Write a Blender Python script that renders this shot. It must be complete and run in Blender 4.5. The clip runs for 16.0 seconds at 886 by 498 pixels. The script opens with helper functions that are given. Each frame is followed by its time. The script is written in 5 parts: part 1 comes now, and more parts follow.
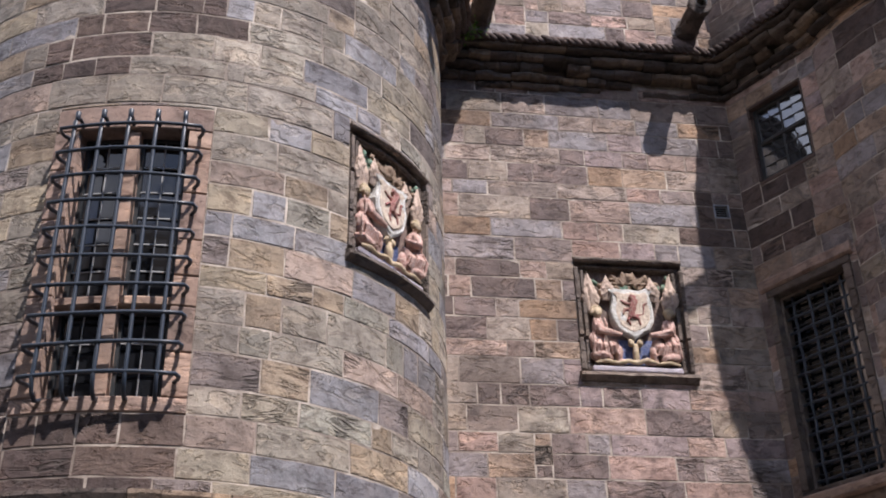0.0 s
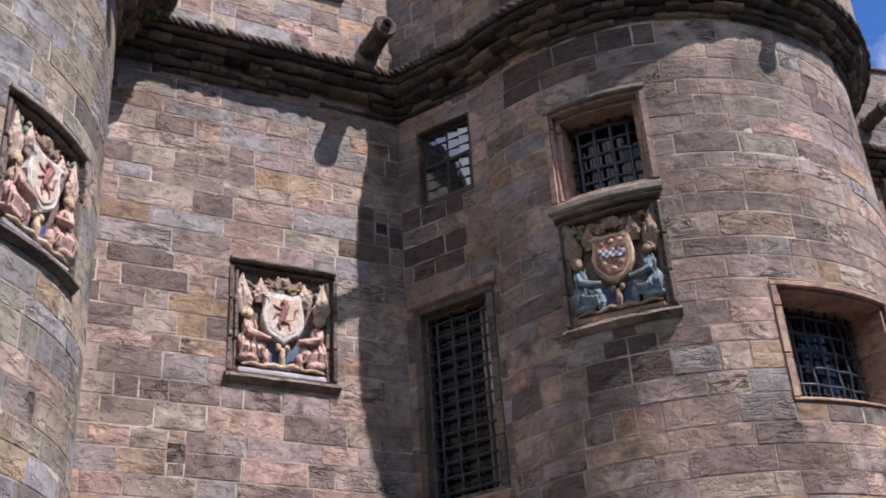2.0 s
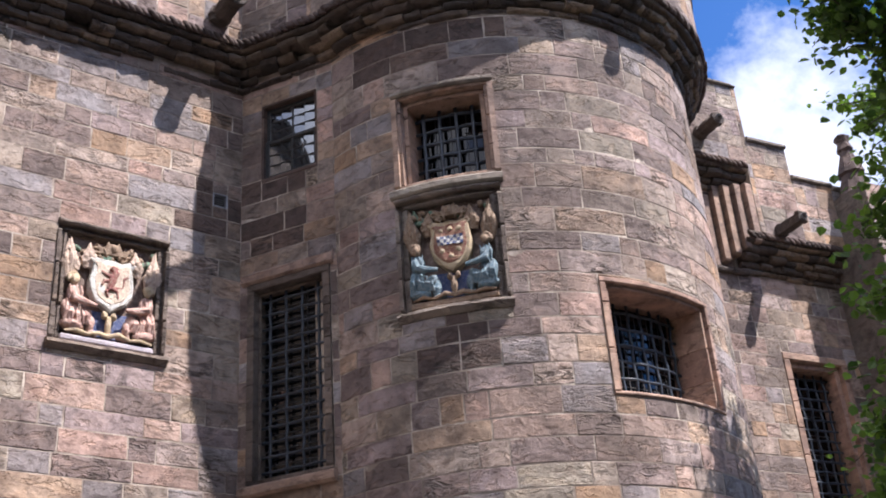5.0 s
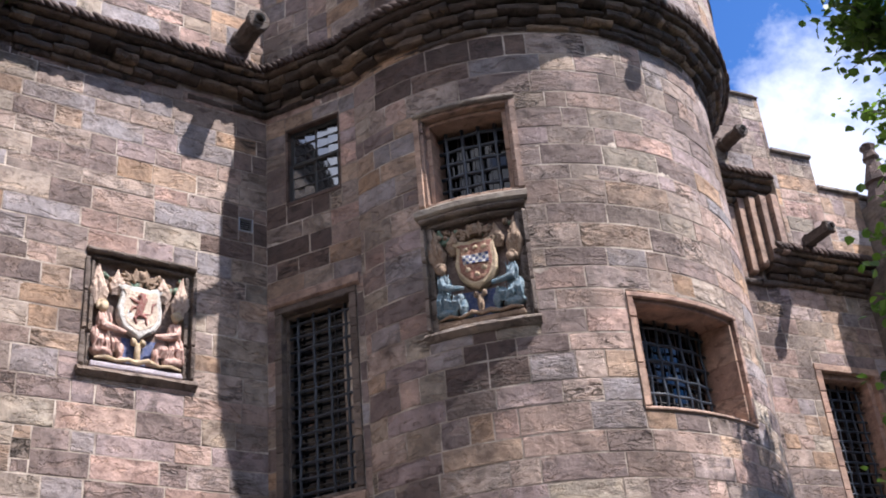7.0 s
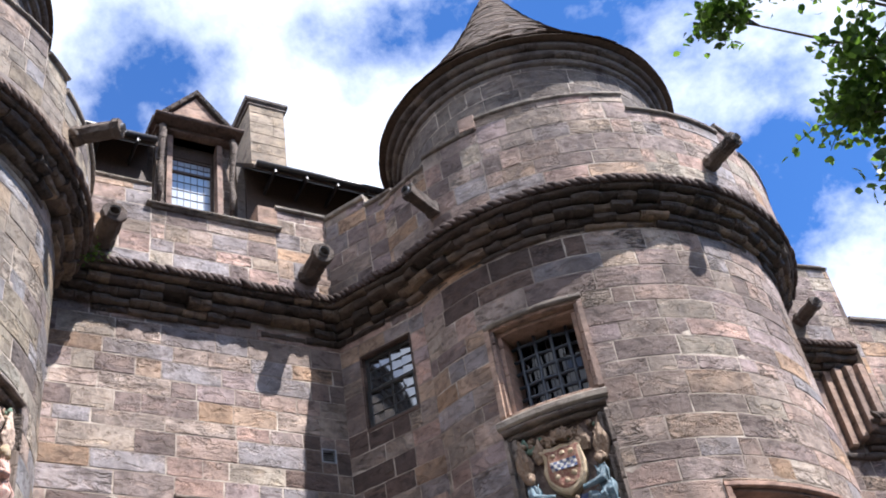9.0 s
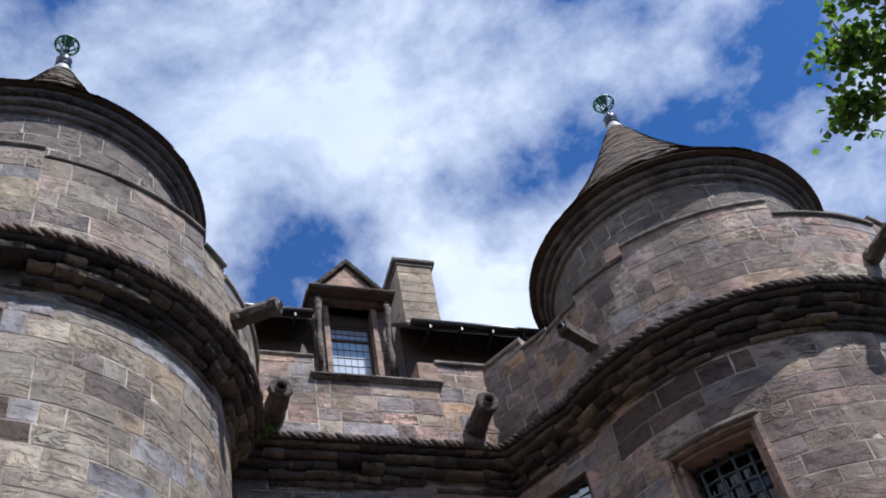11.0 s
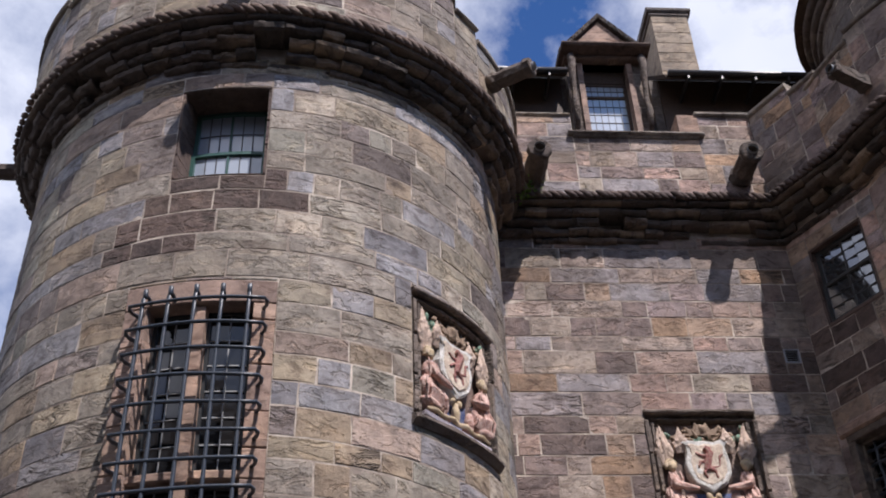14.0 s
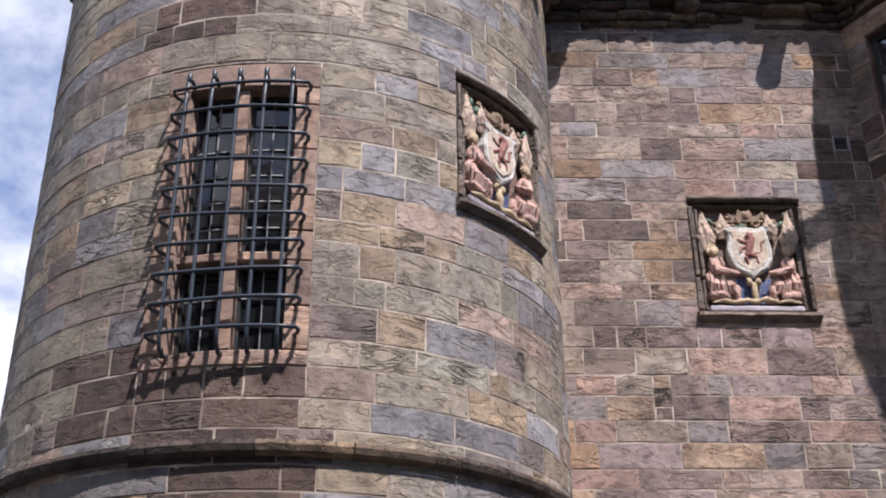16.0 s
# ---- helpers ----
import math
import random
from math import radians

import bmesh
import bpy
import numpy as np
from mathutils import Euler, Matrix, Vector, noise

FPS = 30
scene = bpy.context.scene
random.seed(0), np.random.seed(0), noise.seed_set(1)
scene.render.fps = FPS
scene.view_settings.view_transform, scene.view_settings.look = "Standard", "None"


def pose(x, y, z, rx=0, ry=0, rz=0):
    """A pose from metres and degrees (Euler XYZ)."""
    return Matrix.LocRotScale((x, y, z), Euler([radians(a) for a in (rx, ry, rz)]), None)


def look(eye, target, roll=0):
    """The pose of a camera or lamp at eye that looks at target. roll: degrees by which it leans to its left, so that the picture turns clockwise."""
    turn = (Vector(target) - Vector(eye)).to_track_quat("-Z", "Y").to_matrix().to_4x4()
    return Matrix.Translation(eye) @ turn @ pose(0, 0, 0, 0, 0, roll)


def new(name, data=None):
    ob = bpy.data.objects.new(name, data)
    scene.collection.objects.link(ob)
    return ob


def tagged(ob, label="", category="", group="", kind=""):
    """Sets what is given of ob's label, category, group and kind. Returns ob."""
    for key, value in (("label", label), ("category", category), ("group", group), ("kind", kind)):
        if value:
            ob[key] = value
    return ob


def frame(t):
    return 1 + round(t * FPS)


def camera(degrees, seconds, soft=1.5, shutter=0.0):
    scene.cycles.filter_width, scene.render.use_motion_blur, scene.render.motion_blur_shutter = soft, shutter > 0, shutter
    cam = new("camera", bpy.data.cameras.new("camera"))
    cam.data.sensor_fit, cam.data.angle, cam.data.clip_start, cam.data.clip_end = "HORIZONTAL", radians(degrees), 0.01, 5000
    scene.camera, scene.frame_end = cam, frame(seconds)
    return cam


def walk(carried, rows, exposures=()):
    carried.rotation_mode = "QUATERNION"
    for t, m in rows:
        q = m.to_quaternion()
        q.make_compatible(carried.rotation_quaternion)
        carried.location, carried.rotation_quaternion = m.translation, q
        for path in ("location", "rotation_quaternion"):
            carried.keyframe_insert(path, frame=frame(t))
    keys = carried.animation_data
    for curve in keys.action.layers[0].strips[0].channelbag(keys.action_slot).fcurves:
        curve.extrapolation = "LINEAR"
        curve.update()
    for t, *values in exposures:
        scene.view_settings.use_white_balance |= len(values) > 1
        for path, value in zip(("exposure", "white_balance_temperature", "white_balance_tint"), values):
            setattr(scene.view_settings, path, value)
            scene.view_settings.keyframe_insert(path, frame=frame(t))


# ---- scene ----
import itertools
from functools import lru_cache

# ---------------------------------------------------------------- camera
EYE = (0.0, 0.0, 1.6)


def aim(yaw, pitch, roll):
    """A hand-held camera that turns on the spot."""
    return pose(*EYE, 0, 0, yaw) @ pose(0, 0, 0, 90 + pitch) @ pose(0, 0, 0, 0, 0, -roll)


PATH = [(0, 1.12, 29.50, 1.33), (0.5, -5.08, 29.23, 1.96), (1, -9.73, 29.04, 2.36), (1.5, -14.35, 29.00, 3.15), (2, -18.34, 28.90, 3.83), (2.5, -20.98, 28.76, 3.78), (3, -24.29, 28.47, 4.33), (3.5, -26.95, 28.31, 4.41), (4, -27.39, 28.25, 4.17), (4.5, -27.41, 28.03, 4.19), (5, -27.41, 27.40, 4.40), (7.5, -25.07, 29.53, 5.55), (8, -23.86, 33.25, 6.26), (8.5, -23.87, 36.77, 8.15), (9, -23.38, 39.48, 10.36), (9.5, -22.54, 42.11, 11.38), (10, -19.34, 44.82, 11.97), (12.5, -6.18, 49.64, 8.35), (13, -0.32, 46.70, 4.96), (13.5, 2.39, 42.04, 3.21), (14, 4.58, 37.63, 2.37), (14.5, 6.34, 33.58, 1.49), (15, 6.42, 30.63, 1.43), (15.5, 6.92, 28.52, 1.08), (16, 7.51, 26.93, 0.51)]
cam = camera(42.5, 16.0, 1.9)
EXPOSURES = [(0.0, 0.45, 6300, 18), (2.0, 0.58, 6300, 18), (3.5, 0.85, 6300, 18), (5.0, 1.02, 6300, 18), (8.0, 1.00, 6250, 17), (9.0, 1.12, 6150, 14),
             (10.0, 0.88, 6050, 12), (12.3, -0.12, 5800, 11), (13.0, -0.10, 5950, 13), (14.0, 0.25, 6300, 18), (15.0, 0.47, 6300, 18), (16.0, 0.47, 6300, 18)]
walk(cam, [(t, aim(y, p, r)) for t, y, p, r in PATH], EXPOSURES)

# ---------------------------------------------------------------- light
SUN_TO = Vector((0.630 * 0.545, -0.777 * 0.545, 0.839)).normalized()
sun = new("sun", bpy.data.lights.new("sun", "SUN"))
sun.data.energy, sun.data.angle, sun.data.color = 5.0, radians(0.53), (1.0, 0.95, 0.88)
sun.matrix_basis = look(SUN_TO * 50, (0, 0, 0))


def make_world():
    w = bpy.data.worlds.new("sky")
    scene.world = w
    w.use_nodes = True
    nt = w.node_tree
    nt.nodes.clear()
    N = nt.nodes.new
    out, bg = N("ShaderNodeOutputWorld"), N("ShaderNodeBackground")
    sky = N("ShaderNodeTexSky")
    sky.sky_type, sky.sun_disc = "NISHITA", False
    sky.sun_elevation = math.asin(SUN_TO.z)
    sky.sun_rotation = math.atan2(SUN_TO.x, SUN_TO.y)
    sky.air_density, sky.dust_density, sky.ozone_density = 1.0, 0.6, 2.5
    tc, mp = N("ShaderNodeTexCoord"), N("ShaderNodeMapping")
    mp.inputs["Rotation"].default_value = (0.3, 0.2, 0.5)
    mp.inputs["Scale"].default_value = (1.0, 1.0, 1.4)
    mp.inputs["Location"].default_value = (1.1, 0.9, 2.6)
    n1, n2 = N("ShaderNodeTexNoise"), N("ShaderNodeTexNoise")
    n1.inputs["Scale"].default_value, n1.inputs["Detail"].default_value, n1.inputs["Roughness"].default_value = 3.6, 10, 0.6
    n1.inputs["Distortion"].default_value = 0.12
    n2.inputs["Scale"].default_value, n2.inputs["Detail"].default_value = 2.0, 5
    cover, shade = N("ShaderNodeValToRGB"), N("ShaderNodeValToRGB")
    cover.color_ramp.elements[0].position, cover.color_ramp.elements[1].position = 0.355, 0.57
    cover.color_ramp.elements[0].color = (0.03, 0.03, 0.03, 1)
    shade.color_ramp.elements[0].position, shade.color_ramp.elements[1].position = 0.3, 0.62
    shade.color_ramp.elements[0].color = (11.5, 13.4, 16.5, 1)
    shade.color_ramp.elements[1].color = (21.0, 21.8, 23.0, 1)
    deep = N("ShaderNodeMixRGB")
    deep.blend_type = "MULTIPLY"
    deep.inputs[0].default_value = 1.0
    deep.inputs[2].default_value = (0.40, 1.38, 2.45, 1)
    mix = N("ShaderNodeMixRGB")
    L = nt.links.new
    L(tc.outputs["Generated"], mp.inputs[0])
    L(mp.outputs[0], n1.inputs["Vector"])
    L(mp.outputs[0], n2.inputs["Vector"])
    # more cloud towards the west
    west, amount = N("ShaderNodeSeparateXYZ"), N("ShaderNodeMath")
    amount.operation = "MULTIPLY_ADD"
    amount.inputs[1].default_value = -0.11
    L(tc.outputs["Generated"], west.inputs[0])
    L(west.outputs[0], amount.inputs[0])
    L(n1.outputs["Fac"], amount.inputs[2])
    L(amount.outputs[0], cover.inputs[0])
    L(n2.outputs["Fac"], shade.inputs[0])
    L(sky.outputs[0], deep.inputs[1])
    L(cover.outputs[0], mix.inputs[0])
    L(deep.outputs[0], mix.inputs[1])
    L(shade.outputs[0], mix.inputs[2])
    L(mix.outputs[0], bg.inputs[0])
    bg.inputs[1].default_value = 0.042
    L(bg.outputs[0], out.inputs[0])


make_world()

# ---------------------------------------------------------------- materials


class Nodes:
    """Short hand for one node material."""

    def __init__(self, name):
        self.mat = bpy.data.materials.new(name)
        self.mat.use_nodes = True
        self.nt = self.mat.node_tree
        self.bsdf = self.nt.nodes["Principled BSDF"]

    def n(self, kind, **values):
        node = self.nt.nodes.new("ShaderNode" + kind)
        for k, v in values.items():
            node.inputs[k.replace("_", " ")].default_value = v
        return node

    def link(self, a, b):
        self.nt.links.new(a, b)

    def coords(self, scale=(1, 1, 1), kind="Object"):
        tc, mp = self.n("TexCoord"), self.n("Mapping")
        mp.inputs["Scale"].default_value = scale
        self.link(tc.outputs[kind], mp.inputs[0])
        return mp.outputs[0]

    def place(self, scale=(1, 1, 1)):
        g, mp = self.n("NewGeometry"), self.n("Mapping")
        mp.inputs["Scale"].default_value = scale
        self.link(g.outputs["Position"], mp.inputs[0])
        return mp.outputs[0]

    def noise(self, vector, scale, detail=4, rough=0.55, distort=0.0):
        t = self.n("TexNoise", Scale=scale, Detail=detail, Roughness=rough, Distortion=distort)
        self.link(vector, t.inputs["Vector"])
        return t.outputs["Fac"]

    def ramp(self, fac, stops, mode="LINEAR"):
        r = self.n("ValToRGB")
        cr = r.color_ramp
        cr.interpolation = mode
        while len(cr.elements) < len(stops):
            cr.elements.new(0.5)
        for e, (p, c) in zip(cr.elements, stops):
            e.position = p
            e.color = (*c, 1) if len(c) == 3 else c
        self.link(fac, r.inputs[0])
        return r.outputs[0]

    def mix(self, fac, a, b, blend="MIX"):
        m = self.n("MixRGB")
        m.blend_type = blend
        for s, v in zip(m.inputs, (fac, a, b)):
            if isinstance(v, (int, float)):
                s.default_value = v
            elif isinstance(v, tuple):
                s.default_value = (*v, 1)
            else:
                self.link(v, s)
        return m.outputs[0]

    def math(self, op, a, b=0.0):
        m = self.n("Math")
        m.operation = op
        for s, v in zip(m.inputs, (a, b)):
            if isinstance(v, (int, float)):
                s.default_value = v
            else:
                self.link(v, s)
        return m.outputs[0]

    def bump(self, height, strength=0.5, distance=0.01):
        b = self.n("Bump", Strength=strength, Distance=distance)
        self.link(height, b.inputs["Height"])
        self.link(b.outputs[0], self.bsdf.inputs["Normal"])

    def done(self, colour, rough=0.85, metal=0.0):
        for key, v in (("Base Color", colour), ("Roughness", rough), ("Metallic", metal)):
            if isinstance(v, tuple):
                self.bsdf.inputs[key].default_value = (*v, 1)
            elif isinstance(v, (int, float)):
                self.bsdf.inputs[key].default_value = v
            else:
                self.link(v, self.bsdf.inputs[key])
        return self.mat


def grey(v):
    return (v, v, v)


def stone(name, tones, single=False, island=False, dark=0.35, relief=1.0, bed=True):
    """Weathered sandstone. tones: the colours of the blocks; each block takes one of them."""
    k = Nodes(name)
    pos = k.place()
    if single:
        rnd = k.n("Value")
        rnd.outputs[0].default_value = 0.37
        r = rnd.outputs[0]
    elif island:
        r = k.n("NewGeometry").outputs["Random Per Island"]
    else:
        r = k.n("ObjectInfo").outputs["Random"]
    mean = [sum(c[i] for c in tones) / len(tones) for i in range(3)]
    tones = [tuple(m + (v - m) * 0.76 for v, m in zip(c, mean)) for c in tones]
    # iron in the stone warms it
    tones = [tuple(max(0.02, v * w) for v, w in zip(c, (0.985, 0.98, 1.01))) for c in tones]
    stops = [(i / len(tones), c) for i, c in enumerate(tones)]
    base = k.ramp(r, stops, "CONSTANT")
    w = k.n("TexWhiteNoise")
    w.noise_dimensions = "1D"
    k.link(r, w.inputs["W"])
    r2 = w.outputs["Value"]
    bright = k.ramp(r2, [(0, grey(0.70)), (0.3, grey(0.93)), (1, grey(1.16))])
    col = k.mix(1.0, base, bright, "MULTIPLY")
    shift = k.n("VectorMath")
    shift.operation = "MULTIPLY_ADD"
    comb = k.n("CombineXYZ")
    for i in range(3):
        k.link(r2, comb.inputs[i])
    k.link(comb.outputs[0], shift.inputs[0])
    shift.inputs[1].default_value = (37, 23, 51)
    k.link(pos, shift.inputs[2])
    own = shift.outputs[0]
    # bedding: thin, slightly wavy layers that weather at different speeds
    flat = k.n("Mapping")
    flat.inputs["Scale"].default_value = (2.4, 2.4, 9.0)
    flat.inputs["Rotation"].default_value = (0.10, 0.14, 0.0)
    k.link(own, flat.inputs[0])
    beds = k.noise(flat.outputs[0], 1.0, 6, 0.62, 0.8)
    grain = k.noise(own, 95.0, 3, 0.6)
    blotch = k.noise(own, 5.5, 5, 0.62, 0.4)
    wide = k.noise(pos, 0.75, 4, 0.6, 0.3)
    col = k.mix(1.0, col, k.ramp(blotch, [(0.28, grey(0.60)), (0.48, grey(1.0)), (0.72, grey(1.22))]), "MULTIPLY")
    col = k.mix(0.4, col, k.ramp(beds, [(0.3, (0.62, 0.56, 0.52)), (0.5, grey(1.0)), (0.75, (1.16, 1.13, 1.06))]), "MULTIPLY")
    col = k.mix(k.ramp(wide, [(0.44, grey(0.0)), (0.60, grey(dark * 1.25))]), col, (0.105, 0.080, 0.068))
    mid = k.noise(pos, 2.6, 5, 0.62, 0.5)
    col = k.mix(1.0, col, k.ramp(mid, [(0.28, (0.50, 0.45, 0.44)), (0.47, grey(1.0)), (0.72, (1.2, 1.15, 1.10))]), "MULTIPLY")
    # faces that have flaked: sharp-edged fresh patches and dark crusts
    slab_ = k.n("Mapping")
    slab_.inputs["Scale"].default_value = (1.0, 1.0, 2.3)
    k.link(own, slab_.inputs[0])
    flake = k.noise(slab_.outputs[0], 2.7, 8, 0.66, 0.7)
    fresh = k.ramp(flake, [(0.545, grey(0.0)), (0.565, grey(0.6)), (0.62, grey(1.0))])
    crust = k.ramp(flake, [(0.33, grey(1.0)), (0.39, grey(0.75)), (0.415, grey(0.0))])
    col = k.mix(k.math("MULTIPLY", fresh, 0.78), col, k.mix(1.0, col, (1.32, 1.27, 1.20), "MULTIPLY"))
    col = k.mix(k.math("MULTIPLY", crust, 0.74), col, k.mix(1.0, col, (0.42, 0.37, 0.36), "MULTIPLY"))
    soot = k.noise(own, 2.4, 6, 0.68, 0.6)
    col = k.mix(k.ramp(soot, [(0.58, grey(0.0)), (0.74, grey(dark * 1.6))]), col, (0.06, 0.05, 0.047))
    lichen = k.noise(own, 9.0, 6, 0.7)
    col = k.mix(k.ramp(lichen, [(0.64, grey(0.0)), (0.75, grey(0.3))]), col, (0.50, 0.48, 0.40))
    col = k.mix(0.35, col, k.ramp(grain, [(0.3, grey(0.6)), (0.7, grey(1.35))]), "MULTIPLY")
    # some blocks have lost their face along the beds
    lost = k.ramp(r2, [(0.58, grey(0.05)), (0.92, grey(1.0))])
    cracks = k.ramp(beds, [(0.30, grey(0.0)), (0.44, grey(0.85)), (0.6, grey(1.0))])
    deep = k.mix(lost, grey(1.0), cracks)
    h = k.math("ADD", k.math("MULTIPLY", deep, 0.7), k.math("MULTIPLY", grain, 0.16))
    h = k.math("ADD", h, k.math("MULTIPLY", blotch, 0.9))
    h = k.math("SUBTRACT", h, k.math("MULTIPLY", fresh, 0.5))
    curl = k.n("Mapping")
    curl.inputs["Scale"].default_value = (2.1, 2.1, 6.5)
    curl.inputs["Rotation"].default_value = (0.2, -0.12, 0.3)
    k.link(own, curl.inputs[0])
    line = k.math("ABSOLUTE", k.math("SUBTRACT", k.noise(curl.outputs[0], 1.0, 4, 0.6, 1.4), 0.5))
    seam = k.ramp(line, [(0.0, grey(1.0)), (0.026, grey(0.85)), (0.06, grey(0.0))])
    flaky = k.ramp(k.noise(own, 1.7, 3, 0.5), [(0.52, grey(0.0)), (0.60, grey(1.0))])
    seam = k.math("MULTIPLY", k.math("MULTIPLY", seam, lost), flaky)
    col = k.mix(k.math("MULTIPLY", seam, 0.72), col, (0.045, 0.036, 0.03))
    h = k.math("SUBTRACT", h, k.math("MULTIPLY", seam, 1.2))
    k.bump(h, 1.0 * relief, 0.032)
    col = k.mix(lost, col, k.mix(1.0, col, k.ramp(beds, [(0.28, (0.62, 0.56, 0.52)), (0.46, grey(1.0))]), "MULTIPLY"))
    return k.done(col, 0.9)


OLIVE = [(0.33, 0.285, 0.205), (0.27, 0.275, 0.295), (0.37, 0.305, 0.205), (0.30, 0.265, 0.205), (0.40, 0.345, 0.27), (0.265, 0.235, 0.19), (0.15, 0.12, 0.115),
         (0.31, 0.315, 0.335), (0.37, 0.28, 0.18), (0.32, 0.285, 0.235), (0.22, 0.185, 0.17), (0.40, 0.30, 0.24), (0.35, 0.315, 0.25), (0.25, 0.25, 0.275), (0.31, 0.30, 0.24)]
PINK = [(0.40, 0.29, 0.235), (0.34, 0.275, 0.25), (0.46, 0.325, 0.26), (0.33, 0.27, 0.225), (0.285, 0.26, 0.26), (0.42, 0.30, 0.205), (0.14, 0.105, 0.10),
        (0.23, 0.175, 0.16), (0.43, 0.34, 0.28), (0.36, 0.29, 0.215), (0.30, 0.29, 0.30), (0.46, 0.31, 0.255), (0.39, 0.33, 0.265), (0.18, 0.135, 0.125), (0.42, 0.27, 0.155), (0.36, 0.32, 0.25), (0.33, 0.26, 0.255)]
DARKS = [(0.095, 0.066, 0.055), (0.12, 0.083, 0.068), (0.085, 0.06, 0.053), (0.15, 0.105, 0.082)]
TRIMS = [(0.374, 0.257, 0.190), (0.330, 0.237, 0.190), (0.407, 0.285, 0.209)]

M_OLIVE = stone("olive_sandstone", OLIVE)
M_OLIVE_I = stone("olive_sandstone_far", OLIVE, island=True)
M_PINK = stone("pink_sandstone", PINK, dark=0.5)
M_PINK_I = stone("pink_sandstone_far", PINK, island=True)
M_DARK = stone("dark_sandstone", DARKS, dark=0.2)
M_TRIM = stone("dressed_sandstone", TRIMS, dark=0.3, relief=0.5)
M_TRIM_RED = stone("red_dressed_sandstone", [(0.36, 0.23, 0.17), (0.39, 0.27, 0.2), (0.33, 0.22, 0.17)], dark=0.15, relief=0.4)
# Weathered stone, its tones darkened further to put the cornice's shadows into colour.
M_CORBEL = stone("weathered_shade_toned_cornice_stone", [(0.10, 0.075, 0.058), (0.06, 0.047, 0.04), (0.20, 0.145, 0.10), (0.05, 0.04, 0.035), (0.30, 0.22, 0.145), (0.075, 0.06, 0.05), (0.16, 0.125, 0.095)], dark=0.8, relief=1.4)
M_COPE = stone("coping_stone", [(0.30, 0.27, 0.225), (0.24, 0.21, 0.175), (0.34, 0.30, 0.24)], dark=0.5)
M_DRUM = stone("drum_stone", [(0.15, 0.13, 0.115), (0.19, 0.165, 0.14), (0.12, 0.107, 0.10)], island=True, dark=0.5)


def mortar():
    k = Nodes("lime_mortar")
    p = k.place()
    a = k.noise(p, 14, 5, 0.65)
    b = k.noise(p, 1.7, 5, 0.65)
    col = k.ramp(a, [(0.3, (0.43, 0.365, 0.30)), (0.7, (0.66, 0.575, 0.485))])
    col = k.mix(k.ramp(b, [(0.38, grey(0.0)), (0.54, grey(0.9))]), col, (0.22, 0.175, 0.145))
    k.bump(a, 0.6, 0.01)
    return k.done(col, 0.95)


M_MORTAR = mortar()


def slate():
    k = Nodes("stone_slates")
    r = k.n("NewGeometry").outputs["Random Per Island"]
    p = k.place()
    a = k.noise(p, 16, 5, 0.65)
    col = k.ramp(r, [(0.0, (0.05, 0.034, 0.026)), (0.5, (0.085, 0.058, 0.042)), (1.0, (0.13, 0.09, 0.065))])
    col = k.mix(1.0, col, k.ramp(a, [(0.3, grey(0.6)), (0.7, grey(1.25))]), "MULTIPLY")
    k.bump(a, 0.6, 0.01)
    return k.done(col, 0.9)


M_SLATE = slate()


def painted(name, colour, rough=0.45, metal=0.0, wear=(0.2, 0.12, 0.08), amount=0.3, scale=30):
    k = Nodes(name)
    p = k.place()
    a = k.noise(p, scale, 5, 0.65)
    b = k.noise(p, 160, 3, 0.6)
    col = k.mix(k.ramp(a, [(0.5, grey(0.0)), (0.72, grey(amount))]), colour, wear)
    col = k.mix(0.4, col, k.ramp(b, [(0.3, grey(0.75)), (0.7, grey(1.2))]), "MULTIPLY")
    k.bump(b, 0.25, 0.004)
    return k.done(col, rough, metal)


M_IRON = painted("blue_black_iron", (0.028, 0.040, 0.058), 0.38, 0.0, (0.08, 0.055, 0.045), 0.3)
M_LEAD = painted("grey_lead", (0.33, 0.34, 0.36), 0.5, 0.3, (0.2, 0.2, 0.2), 0.4)
M_COPPER = painted("green_copper", (0.10, 0.21, 0.18), 0.5, 0.3, (0.06, 0.07, 0.06), 0.6)
M_GREEN = painted("green_window_paint", (0.035, 0.10, 0.085), 0.4, 0.0, (0.08, 0.12, 0.10), 0.3)
M_BLACKPAINT = painted("dark_window_paint", (0.025, 0.03, 0.033), 0.4)
M_LEADCAME = painted("lead_came", (0.05, 0.053, 0.058), 0.5)
M_PALECAME = painted("pale_glazing_bar", (0.36, 0.37, 0.38), 0.5)
M_WOOD = painted("dark_timber", (0.055, 0.035, 0.024), 0.7)
M_GUTTER = painted("black_gutter", (0.02, 0.02, 0.022), 0.35)
M_INSIDE = painted("dark_room", (0.03, 0.027, 0.025), 0.9)


def glass(name, tint, rough, sheen=0.85, ior=1.7, coat=1.0):
    """Old window glass in front of a dark room: a dark pane with a clear mirror coat."""
    k = Nodes(name)
    p = k.place()
    a = k.noise(p, 9, 3, 0.5)
    k.bump(a, 0.06, 0.01)
    k.bsdf.inputs["Specular IOR Level"].default_value = sheen
    k.bsdf.inputs["Coat Weight"].default_value = coat
    k.bsdf.inputs["Coat Roughness"].default_value = 0.02
    k.bsdf.inputs["Coat IOR"].default_value = ior
    return k.done(tint, rough)


M_PANE = glass("old_window_glass", (0.010, 0.011, 0.013), 0.05, 0.4, 1.38)
M_SKYPANE = glass("bright_old_glass", (0.02, 0.023, 0.027), 0.05, 1.0, 2.3)
M_DEEP = glass("dim_old_glass", (0.006, 0.007, 0.009), 0.08, 0.25, 1.35, 0.6)
